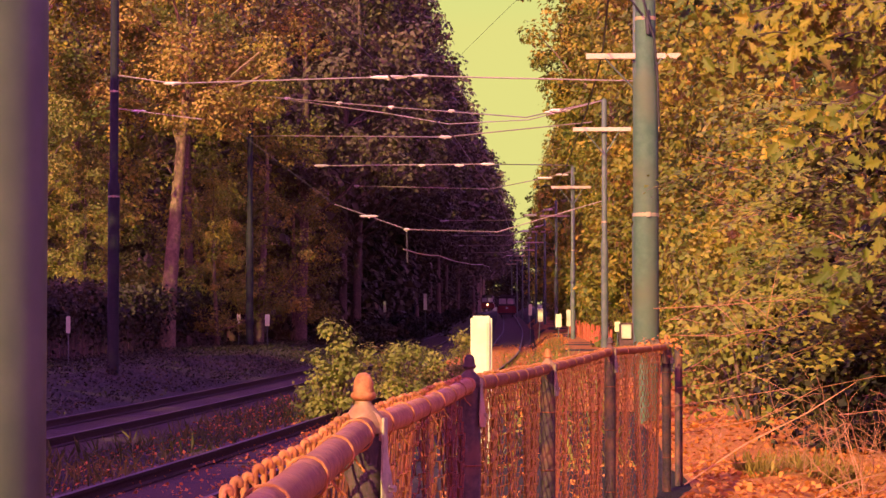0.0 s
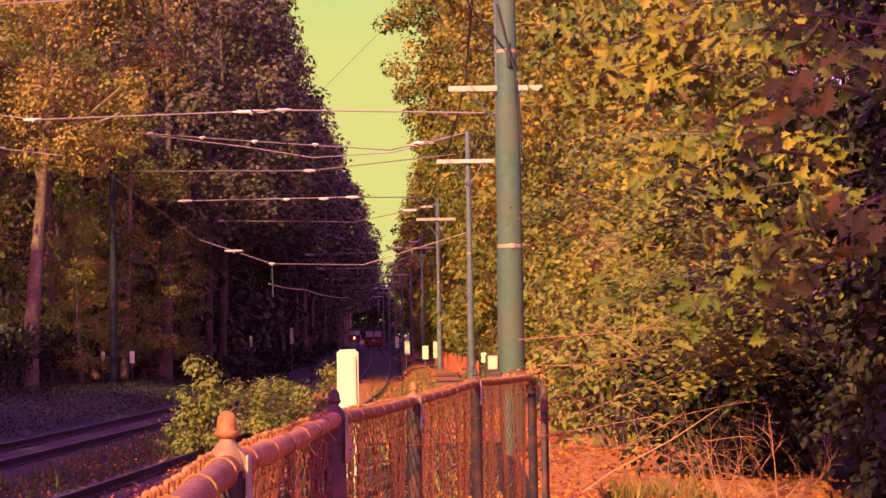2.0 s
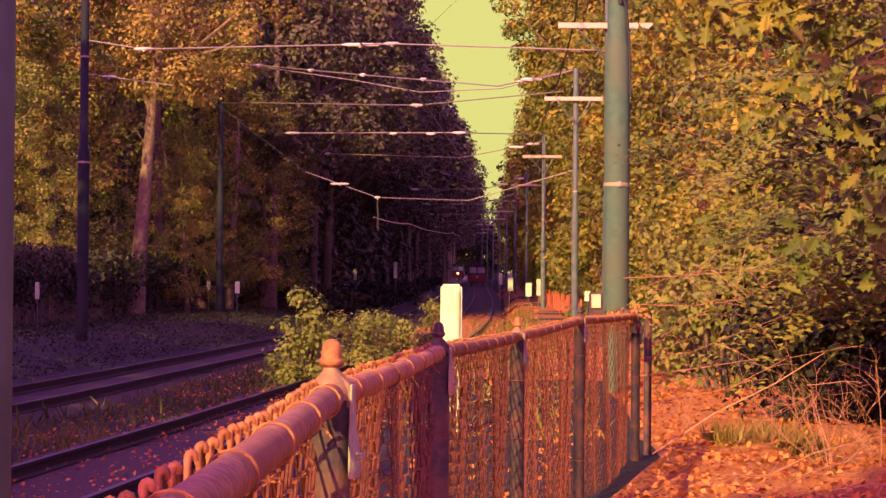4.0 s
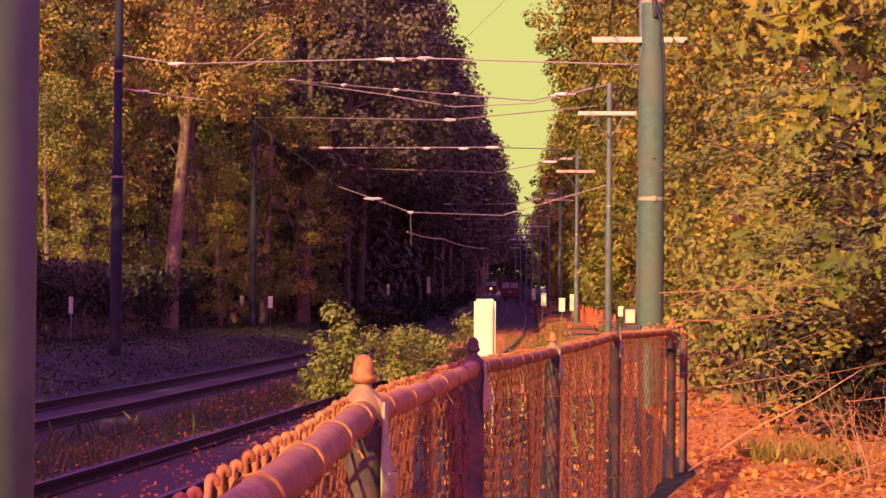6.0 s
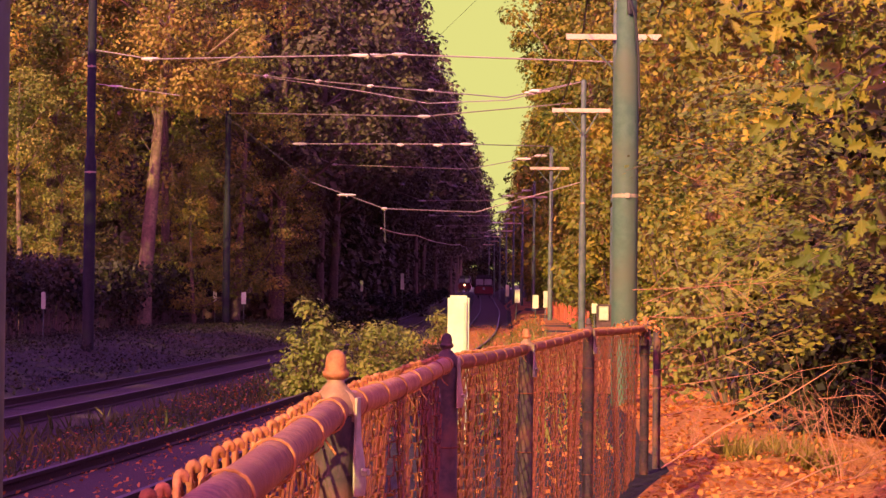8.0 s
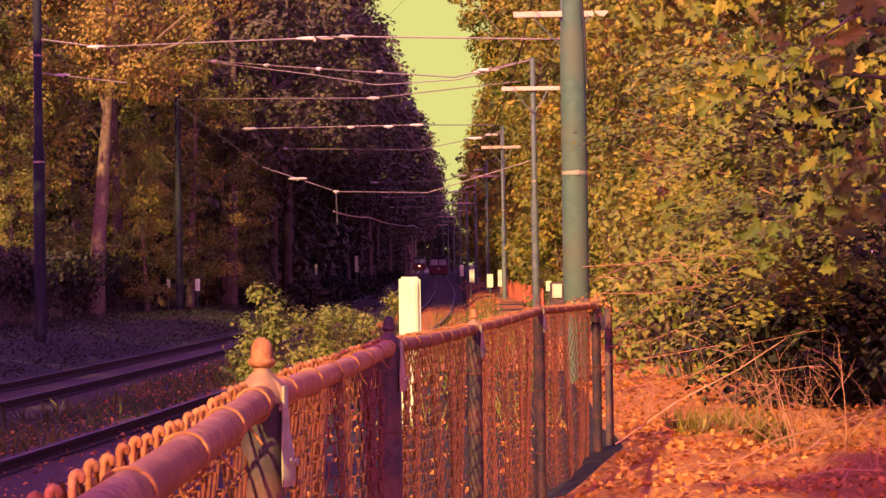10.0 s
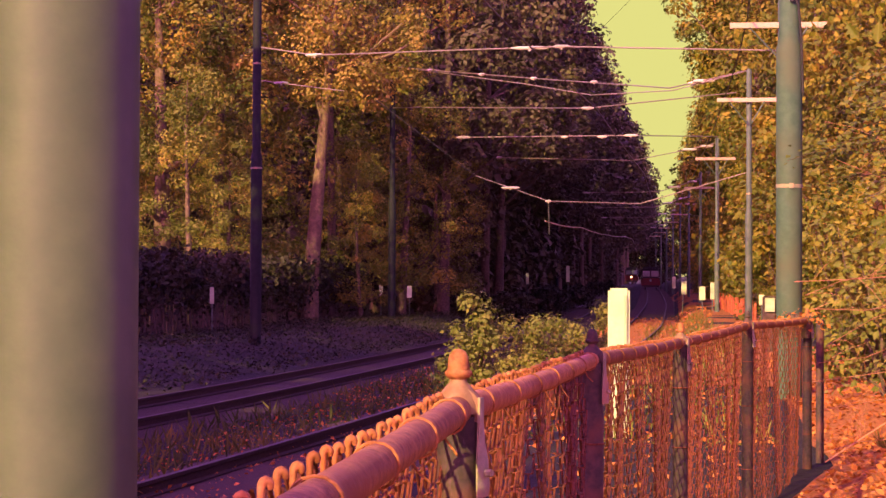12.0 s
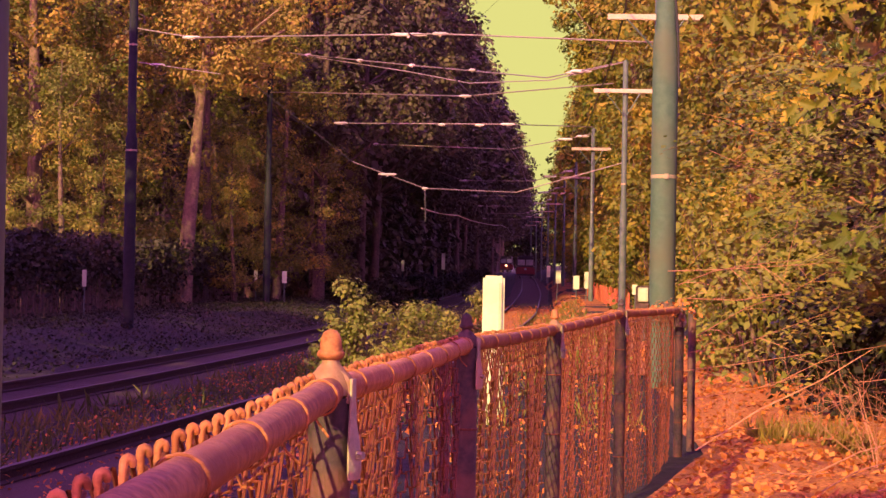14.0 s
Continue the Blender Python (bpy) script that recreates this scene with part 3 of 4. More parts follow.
def wire(name, pts, r, label, material=None, sag=0.0, joints=(), lean=True):
    """A wire hung through points, with clamps at some of them."""
    if lean:
        pts = [(off_line(p[0], p[1]), p[1], p[2]) for p in pts]
        joints = [((off_line(p[0], p[1]), p[1], p[2]), w) for p, w in joints]
    ob = thing(name, (0, 0, 0), label, "wire")
    line = []
    for a, b in zip(pts, pts[1:]):
        a, b = Vector(a), Vector(b)
        for j in range(8):
            f = j / 8
            line.append(a.lerp(b, f) - Vector((0, 0, sag * 4 * f * (1 - f))))
    line.append(Vector(pts[-1]))
    part("strand", tube(B(), line, r, 5), material or M_WIRE, ob)
    for p, w in joints:
        q = Vector(p)
        bm = tube(B(), [q - Vector((w, 0, 0)), q - Vector((w * 0.6, 0, 0)), q + Vector((w * 0.6, 0, 0)), q + Vector((w, 0, 0))], [r, r * 2.6, r * 2.6, r], 8)
        tube(bm, [q, q - Vector((0, 0, min(w, 0.07)))], r * 1.6, 6)
        part("clamp", bm, M_CERAMIC, ob)
    return ob


def mixed(a, b, f, dz=0.0):
    return (a[0] + (b[0] - a[0]) * f, a[1] + (b[1] - a[1]) * f, a[2] + (b[2] - a[2]) * f + dz)


SPAN = "taut metal span wire across the tracks with clamps"
R45, R63 = (2.86, 45.0), (2.98, 63.2)
# first span, from the first dark pole
a, b = (-10.55, 52.0, 7.65), (2.86, 45.0, 6.6)
m1, m2 = (-8.9, 51.5, 7.35), (-2.2, 47.6, 7.05)
wire("span_wire", [a, m1, m2, b], 0.018, SPAN, joints=[(m1, 0.25), ((-3.0, 48.1, 7.08), 0.45), (m2, 0.2)])
wire("span_wire", [(-10.5, 52, 6.75), (-8.2, 52, 6.45)], 0.012, "short stay wire on the dark pole", joints=[((-9.9, 52, 6.68), 0.2)])
# wires at the head of the first dark pole
a, m1, b = (-10.6, 52.0, 10.45), (-6.4, 50.5, 10.35), (2.86, 45.0, 11.4)
wire("span_wire", [(-11.2, 52.2, 10.45), a, m1, b], 0.020, SPAN, joints=[(m1, 0.15)])
# second span, to the line pole
a, m, b = (-10.9, 82.0, 10.4), (-4.4, 72.4, 8.85), (2.98, 63.2, 8.1)
wire("span_wire", [a, (-9.0, 79, 9.9), m, (0.5, 66.2, 7.85), b], 0.022, SPAN, joints=[((-9.0, 79, 9.9), 0.12), ((-6.6, 75.6, 9.35), 0.12), (m, 0.12), ((-2.1, 69.4, 8.4), 0.12), ((1.6, 64.9, 7.95), 0.35)])
wire("span_wire", [a, (-4.6, 72.6, 8.65), (-2.2, 69.5, 7.95), (0.6, 66, 7.75), b], 0.018, SPAN, joints=[((1.4, 65, 7.9), 0.3)])
# third span with pull-off
a, m, b = (-10.9, 82.0, 8.65), (-2.1, 62.8, 6.9), (2.6, 63.2, 7.4)
wire("span_wire", [a, (-9.5, 79, 8.4), m, b], 0.020, SPAN, joints=[(m, 0.2)])
# fourth and fifth
wire("span_wire", [(-10.2, 112, 9.55), (-8.3, 84, 7.55), (-1.1, 84, 7.6), (2.9, 93, 8.2)], 0.022, SPAN, joints=[((-8.1, 84, 7.55), 0.3), ((-3.8, 84, 7.55), 0.15), ((-2.2, 84, 7.55), 0.2), ((-1.0, 84, 7.6), 0.3)])
wire("span_wire", [(-10.2, 112, 9.0), (-7.6, 97, 7.5), (-1.0, 94, 7.15), (1.6, 93, 7.6), (2.9, 93, 7.9)], 0.022, SPAN, joints=[((-7.6, 97, 7.5), 0.15), ((1.6, 93, 7.6), 0.35), ((2.4, 93, 7.75), 0.3)])
# far spans
for k in range(3, 8):
    x, y, top = right[k]
    x = x + 0.0094 * y - 0.04
    lx = x - 11.6
    z = 7.0 + rise(y)
    wire("span_wire", [(lx, y + 2, z + 1.6), (lx + 4.6, y + 1, z - 0.1), (x - 2.6, y, z - 0.1), (x, y, z + 0.7)], 0.024, SPAN, joints=[((lx + 4.6, y + 1, z - 0.1), 0.3), ((x - 1.6, y, z + 0.2), 0.4), ((x - 0.5, y, z + 0.55), 0.3)])
# contact wires over both tracks
wire("contact_wire", [(smooth_track(y) + 0.1, y, 6.0 + rise(y)) for y in (8, 30, 53, 84, 123, 160, 200, 260)], 0.016, "long overhead contact wire above the near track", M_BLACKWIRE, 0.05, lean=False)
wire("contact_wire", [(-6.2, 62.9, 4.77), (-3.9, 63.2, 3.97)], 0.016, "slack feeder wire hanging across the tracks", joints=[((-5.1, 63, 4.39), 0.3), ((-3.9, 63.2, 3.97), 0.1)], lean=False)
# Shaded end of the feeder: black cable colour stands in for its shade.
wire("contact_wire", [(-9.4, 62.5, 7.2), (-7.5, 62.7, 5.75), (-6.2, 62.9, 4.77)], 0.012, "shaded end of the slack feeder wire, its shade put in as black", M_BLACKWIRE, lean=False)
wire("span_wire", [(-3.9, 63.2, 3.97), (-1.0, 64, 3.92), (2.45, 63.2, 4.9)], 0.016, SPAN, lean=False)
wire("drop_wire", [(-3.9, 63.2, 3.97), (-3.87, 63.2, 2.9)], 0.02, "short hanging feeder drop", M_BLACKWIRE, lean=False)
wire("contact_wire", [(smooth_track(y) - 2.3, y, z + rise(y)) for y, z in ((63.5, 3.35), (80, 3.6), (110, 4.0), (150, 4.6), (200, 5.2), (260, 5.4))], 0.022, "overhead contact wire above the far track", M_WIRE, 0.06, lean=False)
# feeder cables along the right poles and the line crossing the sky
wire("feeder_cable", [(1.35, 20, 8.4), (2.1, 45, 7.35), (2.25, 63.2, 7.35), (2.2, 93, 7.35), (2.1, 123, 7.6), (1.9, 153, 8.2)], 0.02, "black feeder cable carried on the crossarms", M_BLACKWIRE, 0.15)
wire("feeder_cable", [(1.46, 24.72, 5.08), (1.05, 24.72, 5.62), (0.67, 24.7, 6.43), (0.4, 24.7, 7.3)], 0.014, "black cable leading off the thick pole", M_BLACKWIRE, 0.0, lean=False)
wire("feeder_cable", [(3.0, 22, 8.4), (3.7, 45, 7.4)], 0.018, "black feeder cable carried on the crossarms", M_BLACKWIRE, 0.15)
wire("sky_wire", [(-3.4, 120, 16.6), (0.2, 112, 18.9), (6.0, 100, 21.5)], 0.009, "thin wire crossing the gap of sky", M_BLACKWIRE)

# ---- markers, boxes ----
wb = thing("marker_box", (-0.42, 18.55, ground_z(-0.42, 18.55)), "tall white-painted square marker box with rounded top beside the track", "marker post")
h = 1.335 - wb.location.z
part("body", box(B(), (0.20, 0.16, h), (0.005, 0, h / 2), 0.022), M_WHITE, wb)
part("side_cover", box(B(), (0.030, 0.012, h - 0.09), (0.070, -0.083, h / 2 - 0.02), 0.004), M_WHITE, wb)


def plate_marker(x, y, z, w, hh, lean=0.0, label="small white plate on a thin post", top=None):
    x = off_line(x, y)
    g = ground_z(x, y)
    ob = thing("marker_post", (x, y, g), label, "marker post")
    bm = tube(B(), [(0, 0, -0.1), (lean, 0, z - g + hh * 0.4)], 0.022, 6)
    part("post", bm, M_POLE, ob)
    part("plate", box(B(), (w, 0.02, hh), (lean, -0.035, z - g), 0.008), M_WHITE, ob, "white plate", smooth=False)
    return ob


plate_marker(-10.4, 84.0, 0.95, 0.2, 0.5)
plate_marker(-11.7, 84.5, 1.0, 0.16, 0.45)
plate_marker(-5.3, 122.0, 1.9, 0.22, 1.0)
plate_marker(-7.8, 122.0, 1.6, 0.18, 0.7)
plate_marker(-13.1, 58.0, 0.95, 0.13, 0.5)
plate_marker(2.2, 92.0, 0.9, 0.28, 0.62)
plate_marker(2.75, 96.0, 1.0, 0.3, 0.8, 0.08)
plate_marker(1.55, 112.0, 1.1, 0.28, 0.75, 0.1)
plate_marker(1.2, 124.0, 1.4, 0.22, 0.7)
plate_marker(3.75, 70.0, 0.8, 0.2, 0.35)
sb = thing("relay_box", (1.96, 38.2, ground_z(1.96, 38.2)), "dark rusty relay box with a white notice plate", "box")
part("case", box(B(), (0.32, 0.26, 1.2), (-0.03, 0.19, 0.5), 0.02), M_BOARD, sb)
part("notice", box(B(), (0.2, 0.02, 0.28), (-0.06, 0.03, 0.93), 0.01), M_WHITE, sb, "white plate", smooth=False)

# orange barrier fence further along the path
of = thing("barrier_fence", (0, 0, 0), "rust-orange slatted barrier fence beside the path", "fence")
slat_me = None
for k in range(70):
    f = k / 69
    x, y = 2.75 - 0.35 * f, 66.0 + 50 * f
    g = ground_z(x, y)
    hh = 0.62 + 0.1 * math.sin(k * 2.7)
    if slat_me is None:
        s = part("slat", box(B(), (0.04, 0.08, 1.2), (0, 0, 0.6), 0.01), M_ORANGE, of, smooth=False)
        slat_me = s.data
    else:
        s = new("slat", slat_me)
        s.parent = of
    s.matrix_local = pose(x, y, g - 0.03, 0, 3 * math.sin(k * 1.9), 30) @ Matrix.Diagonal((1, 1, hh, 1))


# ---- trams ----
def tram(at, rz, label, lit):
    ob = thing("tram", at, label, "tram", rz=rz)
    bm = box(B(), (2.5, 13.5, 1.15), (0, 6.75, 0.95), 0.18)
    part("lower_body", bm, M_TRAM, ob)
    bm = box(B(), (2.44, 13.3, 1.2), (0, 6.75, 2.05), 0.2)
    part("upper_body", bm, M_CREAM, ob)
    bm = box(B(), (2.3, 12.8, 0.4), (0, 6.75, 2.82), 0.19)
    part("roof", bm, M_BLACK, ob)
    for sx in (-0.56, 0.56):
        part("windscreen", box(B(), (0.95, 0.04, 0.75), (sx, 0.09, 2.12), 0.015), M_GLASS, ob, smooth=False)
    part("destination_sign", box(B(), (1.1, 0.05, 0.2), (0, 0.09, 2.66), 0.02), M_BLACK, ob, smooth=False)
    bm = bmesh.new()
    tube(bm, [(0, -0.06, 1.25), (0, 0.05, 1.25)], 0.16, 16)
    part("headlamp", bm, M_LAMP if lit else M_GLASS, ob)
    part("bumper", box(B(), (2.2, 0.2, 0.2), (0, -0.03, 0.5), 0.05), M_BLACK, ob)
    for y in (2.2, 4.0, 9.5, 11.3):
        for sx in (-0.75, 0.75):
            part("wheel", tube(B(), [(sx - 0.06, y, 0.33), (sx + 0.06, y, 0.33)], 0.33, 16), M_BLACK, ob)
    for k in range(6):
        for sx in (-1.225, 1.225):
            part("side_window", box(B(), (0.03, 1.5, 0.7), (sx, 1.9 + k * 2.0, 2.1), 0.01), M_GLASS, ob, smooth=False)
    return ob


tram((-3.0, 262.0, 0.42), 0.5, "dark old tram with red front on the near track", False)
tram((-7.9, 372.0, 1.15), 0.5, "dark tram with red front on the far track, lamp lit", True)

# ---- sky beyond the gap ----
bm = B()
vs = [bm.verts.new(p) for p in ((-420, 2300, -20), (420, 2300, -20), (420, 2300, 520), (-420, 2300, 520))]
bm.faces.new(vs)
tagged(part("backdrop", bm, M_SKY, smooth=False), "pale yellow evening sky", "sky", kind="structure")

# ---- woods ----
rng0 = np.random.default_rng(5)


def place(proto, spots, group):
    """The built tree goes to the first spot, copies to the others."""
    for k, (x, y, s, rz) in enumerate(spots):
        m = pose(x, y, ground_z(x, y) - 0.1, 0, 0, rz)
        ob = proto if k == 0 else copy_thing(proto, m)
        ob.matrix_basis = m
        ob.scale = (s, s, s)
        tagged(ob, group=group)


def row(xf, y0, y1, step, jitter, s0, s1):
    out, y = [], y0
    while y < y1:
        out.append((xf(y) + jitter * rng0.normal(), y + 0.25 * step * rng0.normal(), s0 + (s1 - s0) * rng0.random(), 360 * rng0.random()))
        y += step
    return out


left_edge = lambda y: float(np.interp(y, [80, 150, 210, 260, 400], [-10.9, -10.7, -10.5, -9.8, -9.4]))
def split(spots, y):
    return [p for p in spots if p[1] < y], [p for p in spots if p[1] >= y]


LD = "tall tree beside the track, shade put into its dense dark foliage"
near_spots, far_spots = split(row(left_edge, 100, 425, 7.5, 0.6, 0.92, 1.08), 172)
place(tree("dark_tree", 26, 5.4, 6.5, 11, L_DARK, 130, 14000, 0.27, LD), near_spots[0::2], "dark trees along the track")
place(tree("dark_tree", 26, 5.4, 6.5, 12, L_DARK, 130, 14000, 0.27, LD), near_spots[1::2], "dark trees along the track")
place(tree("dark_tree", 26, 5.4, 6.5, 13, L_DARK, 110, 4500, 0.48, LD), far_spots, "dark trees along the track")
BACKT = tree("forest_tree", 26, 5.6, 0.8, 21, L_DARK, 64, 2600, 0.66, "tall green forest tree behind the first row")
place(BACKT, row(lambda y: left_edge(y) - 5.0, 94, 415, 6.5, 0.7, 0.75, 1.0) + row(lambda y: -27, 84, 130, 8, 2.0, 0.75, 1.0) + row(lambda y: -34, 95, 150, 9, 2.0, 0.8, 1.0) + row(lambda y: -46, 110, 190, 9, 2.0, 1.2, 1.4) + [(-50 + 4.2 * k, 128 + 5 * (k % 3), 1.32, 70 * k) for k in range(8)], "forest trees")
GREENT = tree("leafy_tree", 19, 4.2, 1.0, 31, L_LEAFY, 140, 15000, 0.18, "leafy green tree with sunlit clumps at the edge of the woods")
place(GREENT, [(-18.6, 80, 1.0, 40), (-22.5, 82, 0.95, 100), (-15.2, 88, 0.9, 210), (-12.2, 90, 0.75, 300), (-26.5, 78, 1.0, 10), (-16.8, 74, 0.42, 33), (-13.2, 83, 0.4, 133), (-20.5, 70, 0.5, 233), (-11.8, 99, 0.6, 70), (-17.4, 70.5, 0.52, 120), (-23.0, 72, 0.62, 310)], "leafy trees")
GOLDT = tree("amber_tree", 17.5, 4.4, 8.2, 41, L_ORANGE, 120, 26000, 0.15, "amber-leaved tree with a bare sunlit trunk", lean=3.2, trunk_r=0.36, bark=M_LITBARK)
place(GOLDT, [(-14.4, 77.8, 1.0, 0)], "amber trees")
GOLD2 = tree("amber_tree", 18, 4.2, 5.6, 42, L_GOLD, 110, 20000, 0.16, "golden-green tree with a thick trunk, sunlight put into its bark colour", trunk_r=0.42, bark=M_LITBARK)
place(GOLD2, [(-19.6, 74.0, 0.95, 200)], "amber trees")

right_edge = lambda y: 8.2 - 0.0095 * (y - 50) + (-0.010 * (y - 260) if y > 260 else 0)
LG = "tall sunlit golden-green tree beside the path"
near_spots, far_spots = split(row(right_edge, 52, 340, 7.0, 0.5, 0.9, 1.1), 125)
place(tree("golden_tree", 24, 4.8, 0.6, 51, L_GOLD, 170, 19000, 0.20, LG), near_spots[0::2], "golden trees along the path")
place(tree("golden_tree", 24, 4.8, 0.6, 52, L_GOLD, 170, 19000, 0.20, LG), near_spots[1::2], "golden trees along the path")
place(tree("golden_tree", 24, 4.8, 0.6, 53, L_GOLD, 130, 5500, 0.40, LG), far_spots, "golden trees along the path")
place(tree("golden_tree", 27, 4.6, 12.5, 54, L_GOLD, 120, 14000, 0.24, "tall golden-green tree leaning over the poles"), [(4.7, 106, 1.0, 0), (4.9, 120, 0.97, 140), (5.6, 88, 0.82, 250)], "golden trees along the path")
OT = tree("oak_tree", 14, 4.4, 0.3, 61, L_OAK, 70, 22000, 0.135, "dense golden-green oak beside the path", trunk_r=0.24)
# The last five stand out of view, added to block skylight from the right.
place(OT, [(8.2, 33, 1.0, 0), (7.6, 40, 1.0, 80), (9.6, 26, 0.95, 150), (13.5, 30, 1.0, 220), (13.5, 40, 1.1, 290), (8.8, 6.5, 0.9, 20), (8.2, -0.5, 0.95, 75), (8.5, -8, 1.0, 140), (10.5, 13, 0.9, 200), (5.5, -15, 0.9, 260)], "oaks beside the path")

# Shade at the end of the line is put into the near-black leaves.
FAR = tree("far_tree", 23, 7.0, 0.5, 66, L_SHADE, 60, 13000, 0.55, "distant tree closing the end of the line")
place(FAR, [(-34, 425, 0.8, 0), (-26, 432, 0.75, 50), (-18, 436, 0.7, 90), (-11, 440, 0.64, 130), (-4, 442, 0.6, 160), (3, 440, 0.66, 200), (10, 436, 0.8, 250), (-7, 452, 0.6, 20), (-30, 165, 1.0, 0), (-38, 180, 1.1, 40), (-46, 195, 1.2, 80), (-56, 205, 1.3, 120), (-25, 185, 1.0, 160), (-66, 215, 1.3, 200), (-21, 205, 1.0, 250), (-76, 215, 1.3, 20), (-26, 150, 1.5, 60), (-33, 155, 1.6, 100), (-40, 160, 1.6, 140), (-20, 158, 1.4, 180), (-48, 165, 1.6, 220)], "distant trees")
# unseen low trees, added outside the walk to shade the track and the bank
place(tree("shade_tree", 22, 5.0, 3.0, 71, L_DARK, 50, 3000, 0.75, "unseen tree added to shade the track"), [(-12.5, -14, 0.63, 0), (-12.5, -9, 0.63, 50), (-12.2, -4, 0.63, 120), (-12.4, 1, 0.63, 220), (-12.2, 6, 0.5, 10), (-12.5, 11, 0.5, 80), (-12.6, 16, 0.5, 160), (-13.5, 21, 0.5, 250), (-15.5, 26, 0.75, 30), (-17.5, 31, 0.8, 90), (-19.5, 37, 0.8, 200), (-22.5, 44, 0.8, 300), (-25, 30, 0.6, 20), (-26, 38, 0.6, 140), (-28, 47, 0.5, 77)], "shade trees")


# Three slender crowns behind the viewpoint, added only to block sun from the thicket.
place(tree("shade_tree", 11.5, 1.5, 9.0, 73, L_DARK, 40, 5000, 0.32, "unseen slender tree added to shade the edge of the path", trunk_r=0.12), [(-3.4, -7.0, 1.0, 0)], "shade trees")
place(tree("shade_tree", 15.2, 1.05, 10.4, 75, L_DARK, 34, 4200, 0.3, "unseen slender tree added to shade the thicket", trunk_r=0.11), [(-5.0, -5.9, 1.0, 0)], "shade trees")
place(tree("shade_tree", 19.0, 1.8, 14.0, 74, L_DARK, 50, 7000, 0.34, "unseen tall slender tree added to shade the path edge", trunk_r=0.14), [(-4.2, -7.4, 1.0, 0)], "shade trees")


# near oak boughs with lobed leaves
def oak_bough(start, end, n_side, n_leaf, size, seed, label, leaf=None, reach=0.7):
    rng = np.random.default_rng(seed)
    ob = thing("oak_bough", (0, 0, 0), label, "branch")
    a, b = Vector(start), Vector(end)
    main = [a.lerp(b, f) + Vector((0, 0, 0.12 * math.sin(3 * f + seed) - 0.25 * f * f)) for f in (0, 0.2, 0.4, 0.6, 0.8, 1)]
    part("bough", tube(B(), main, [0.016, 0.013, 0.010, 0.008, 0.006, 0.003], 7), M_BARK, ob)
    tips = []
    for k in range(n_side):
        f = 0.15 + 0.85 * k / n_side
        p = a.lerp(b, f) + Vector((0, 0, 0.12 * math.sin(3 * f + seed) - 0.25 * f * f))
        d = Vector(rng.normal(size=3)) * 0.6 + (b - a).normalized() * 0.6
        d.z -= 0.15
        q = p + d.normalized() * reach * (0.4 + 0.6 * rng.random())
        mid = p.lerp(q, 0.5) + Vector((0, 0, 0.05))
        part("twig", tube(B(), [p, mid, q], [0.0045, 0.0035, 0.002], 5), M_BARK, ob)
        tips += [(mid + (q - mid) * f2) for f2 in (0.2, 0.6, 1.0)]
    tips = np.array([list(t) for t in tips])
    pick = rng.integers(0, len(tips), n_leaf)
    pos = tips[pick] + rng.normal(size=(n_leaf, 3)) * 0.085
    nor = rng.normal(size=(n_leaf, 3)) * 0.55 + np.array([-0.35, -0.8, 0.55])
    me = leaves_mesh("leaves", pos, nor, size * (0.6 + 0.7 * rng.random(n_leaf)), LEAF_OAK, rng, 0.9)
    obj("leaves", me, leaf or L_OAK, ob, smooth=False)
    return ob


LB = "bough of lobed golden-green oak leaves over the path"
# near sprays of large leaves: tip, then how many twigs and leaves
SPRAYS = [(1.52, 13.9, 3.32, 9, 150), (1.75, 14.0, 3.16, 9, 150), (1.85, 11.0, 2.60, 6, 46), (1.71, 13.4, 2.62, 8, 110), (2.14, 12.4, 2.18, 7, 66),
          (2.40, 10.4, 2.03, 4, 22), (1.87, 13.4, 3.66, 8, 110), (2.46, 10.9, 2.83, 5, 26), (2.14, 11.9, 3.26, 6, 50), (1.95, 13.9, 1.74, 6, 60),
          (2.20, 12.9, 1.93, 6, 44), (1.40, 14.9, 3.75, 8, 140), (2.47, 11.9, 3.42, 6, 44), (2.70, 10.9, 3.08, 5, 24)]
for k, (x, y, z, n, m) in enumerate(SPRAYS):
    oak_bough((x + 1.25 + 0.25 * math.sin(k * 2.2), y + 0.55, z + 0.12 + 0.2 * math.sin(k * 1.4)), (x, y, z + 0.12), n, m, 0.145 if y < 13 else 0.125, 80 + k, LB, reach=0.42)
# deeper boughs of the same oaks
BOUGHS = [((4.6, 17.0, 2.2), (2.5, 15.8, 2.05), 9, 150), ((5.5, 19.5, 4.7), (2.3, 18.4, 4.3), 14, 380), ((5.4, 20.5, 3.7), (2.2, 19.2, 3.4), 14, 340),
          ((4.6, 21.0, 2.4), (2.3, 20.0, 2.2), 12, 300), ((5.6, 22.5, 5.6), (2.5, 22.0, 5.2), 14, 420), ((4.8, 24.5, 3.2), (2.6, 24.0, 2.9), 12, 340),
          ((5.0, 18.2, 3.0), (2.2, 17.2, 2.9), 11, 230), ((5.2, 14.0, 4.3), (2.9, 12.9, 3.9), 9, 90)]
for k, (p, q, n, m) in enumerate(BOUGHS):
    oak_bough(p, q, n, m, 0.13, 110 + k, LB)


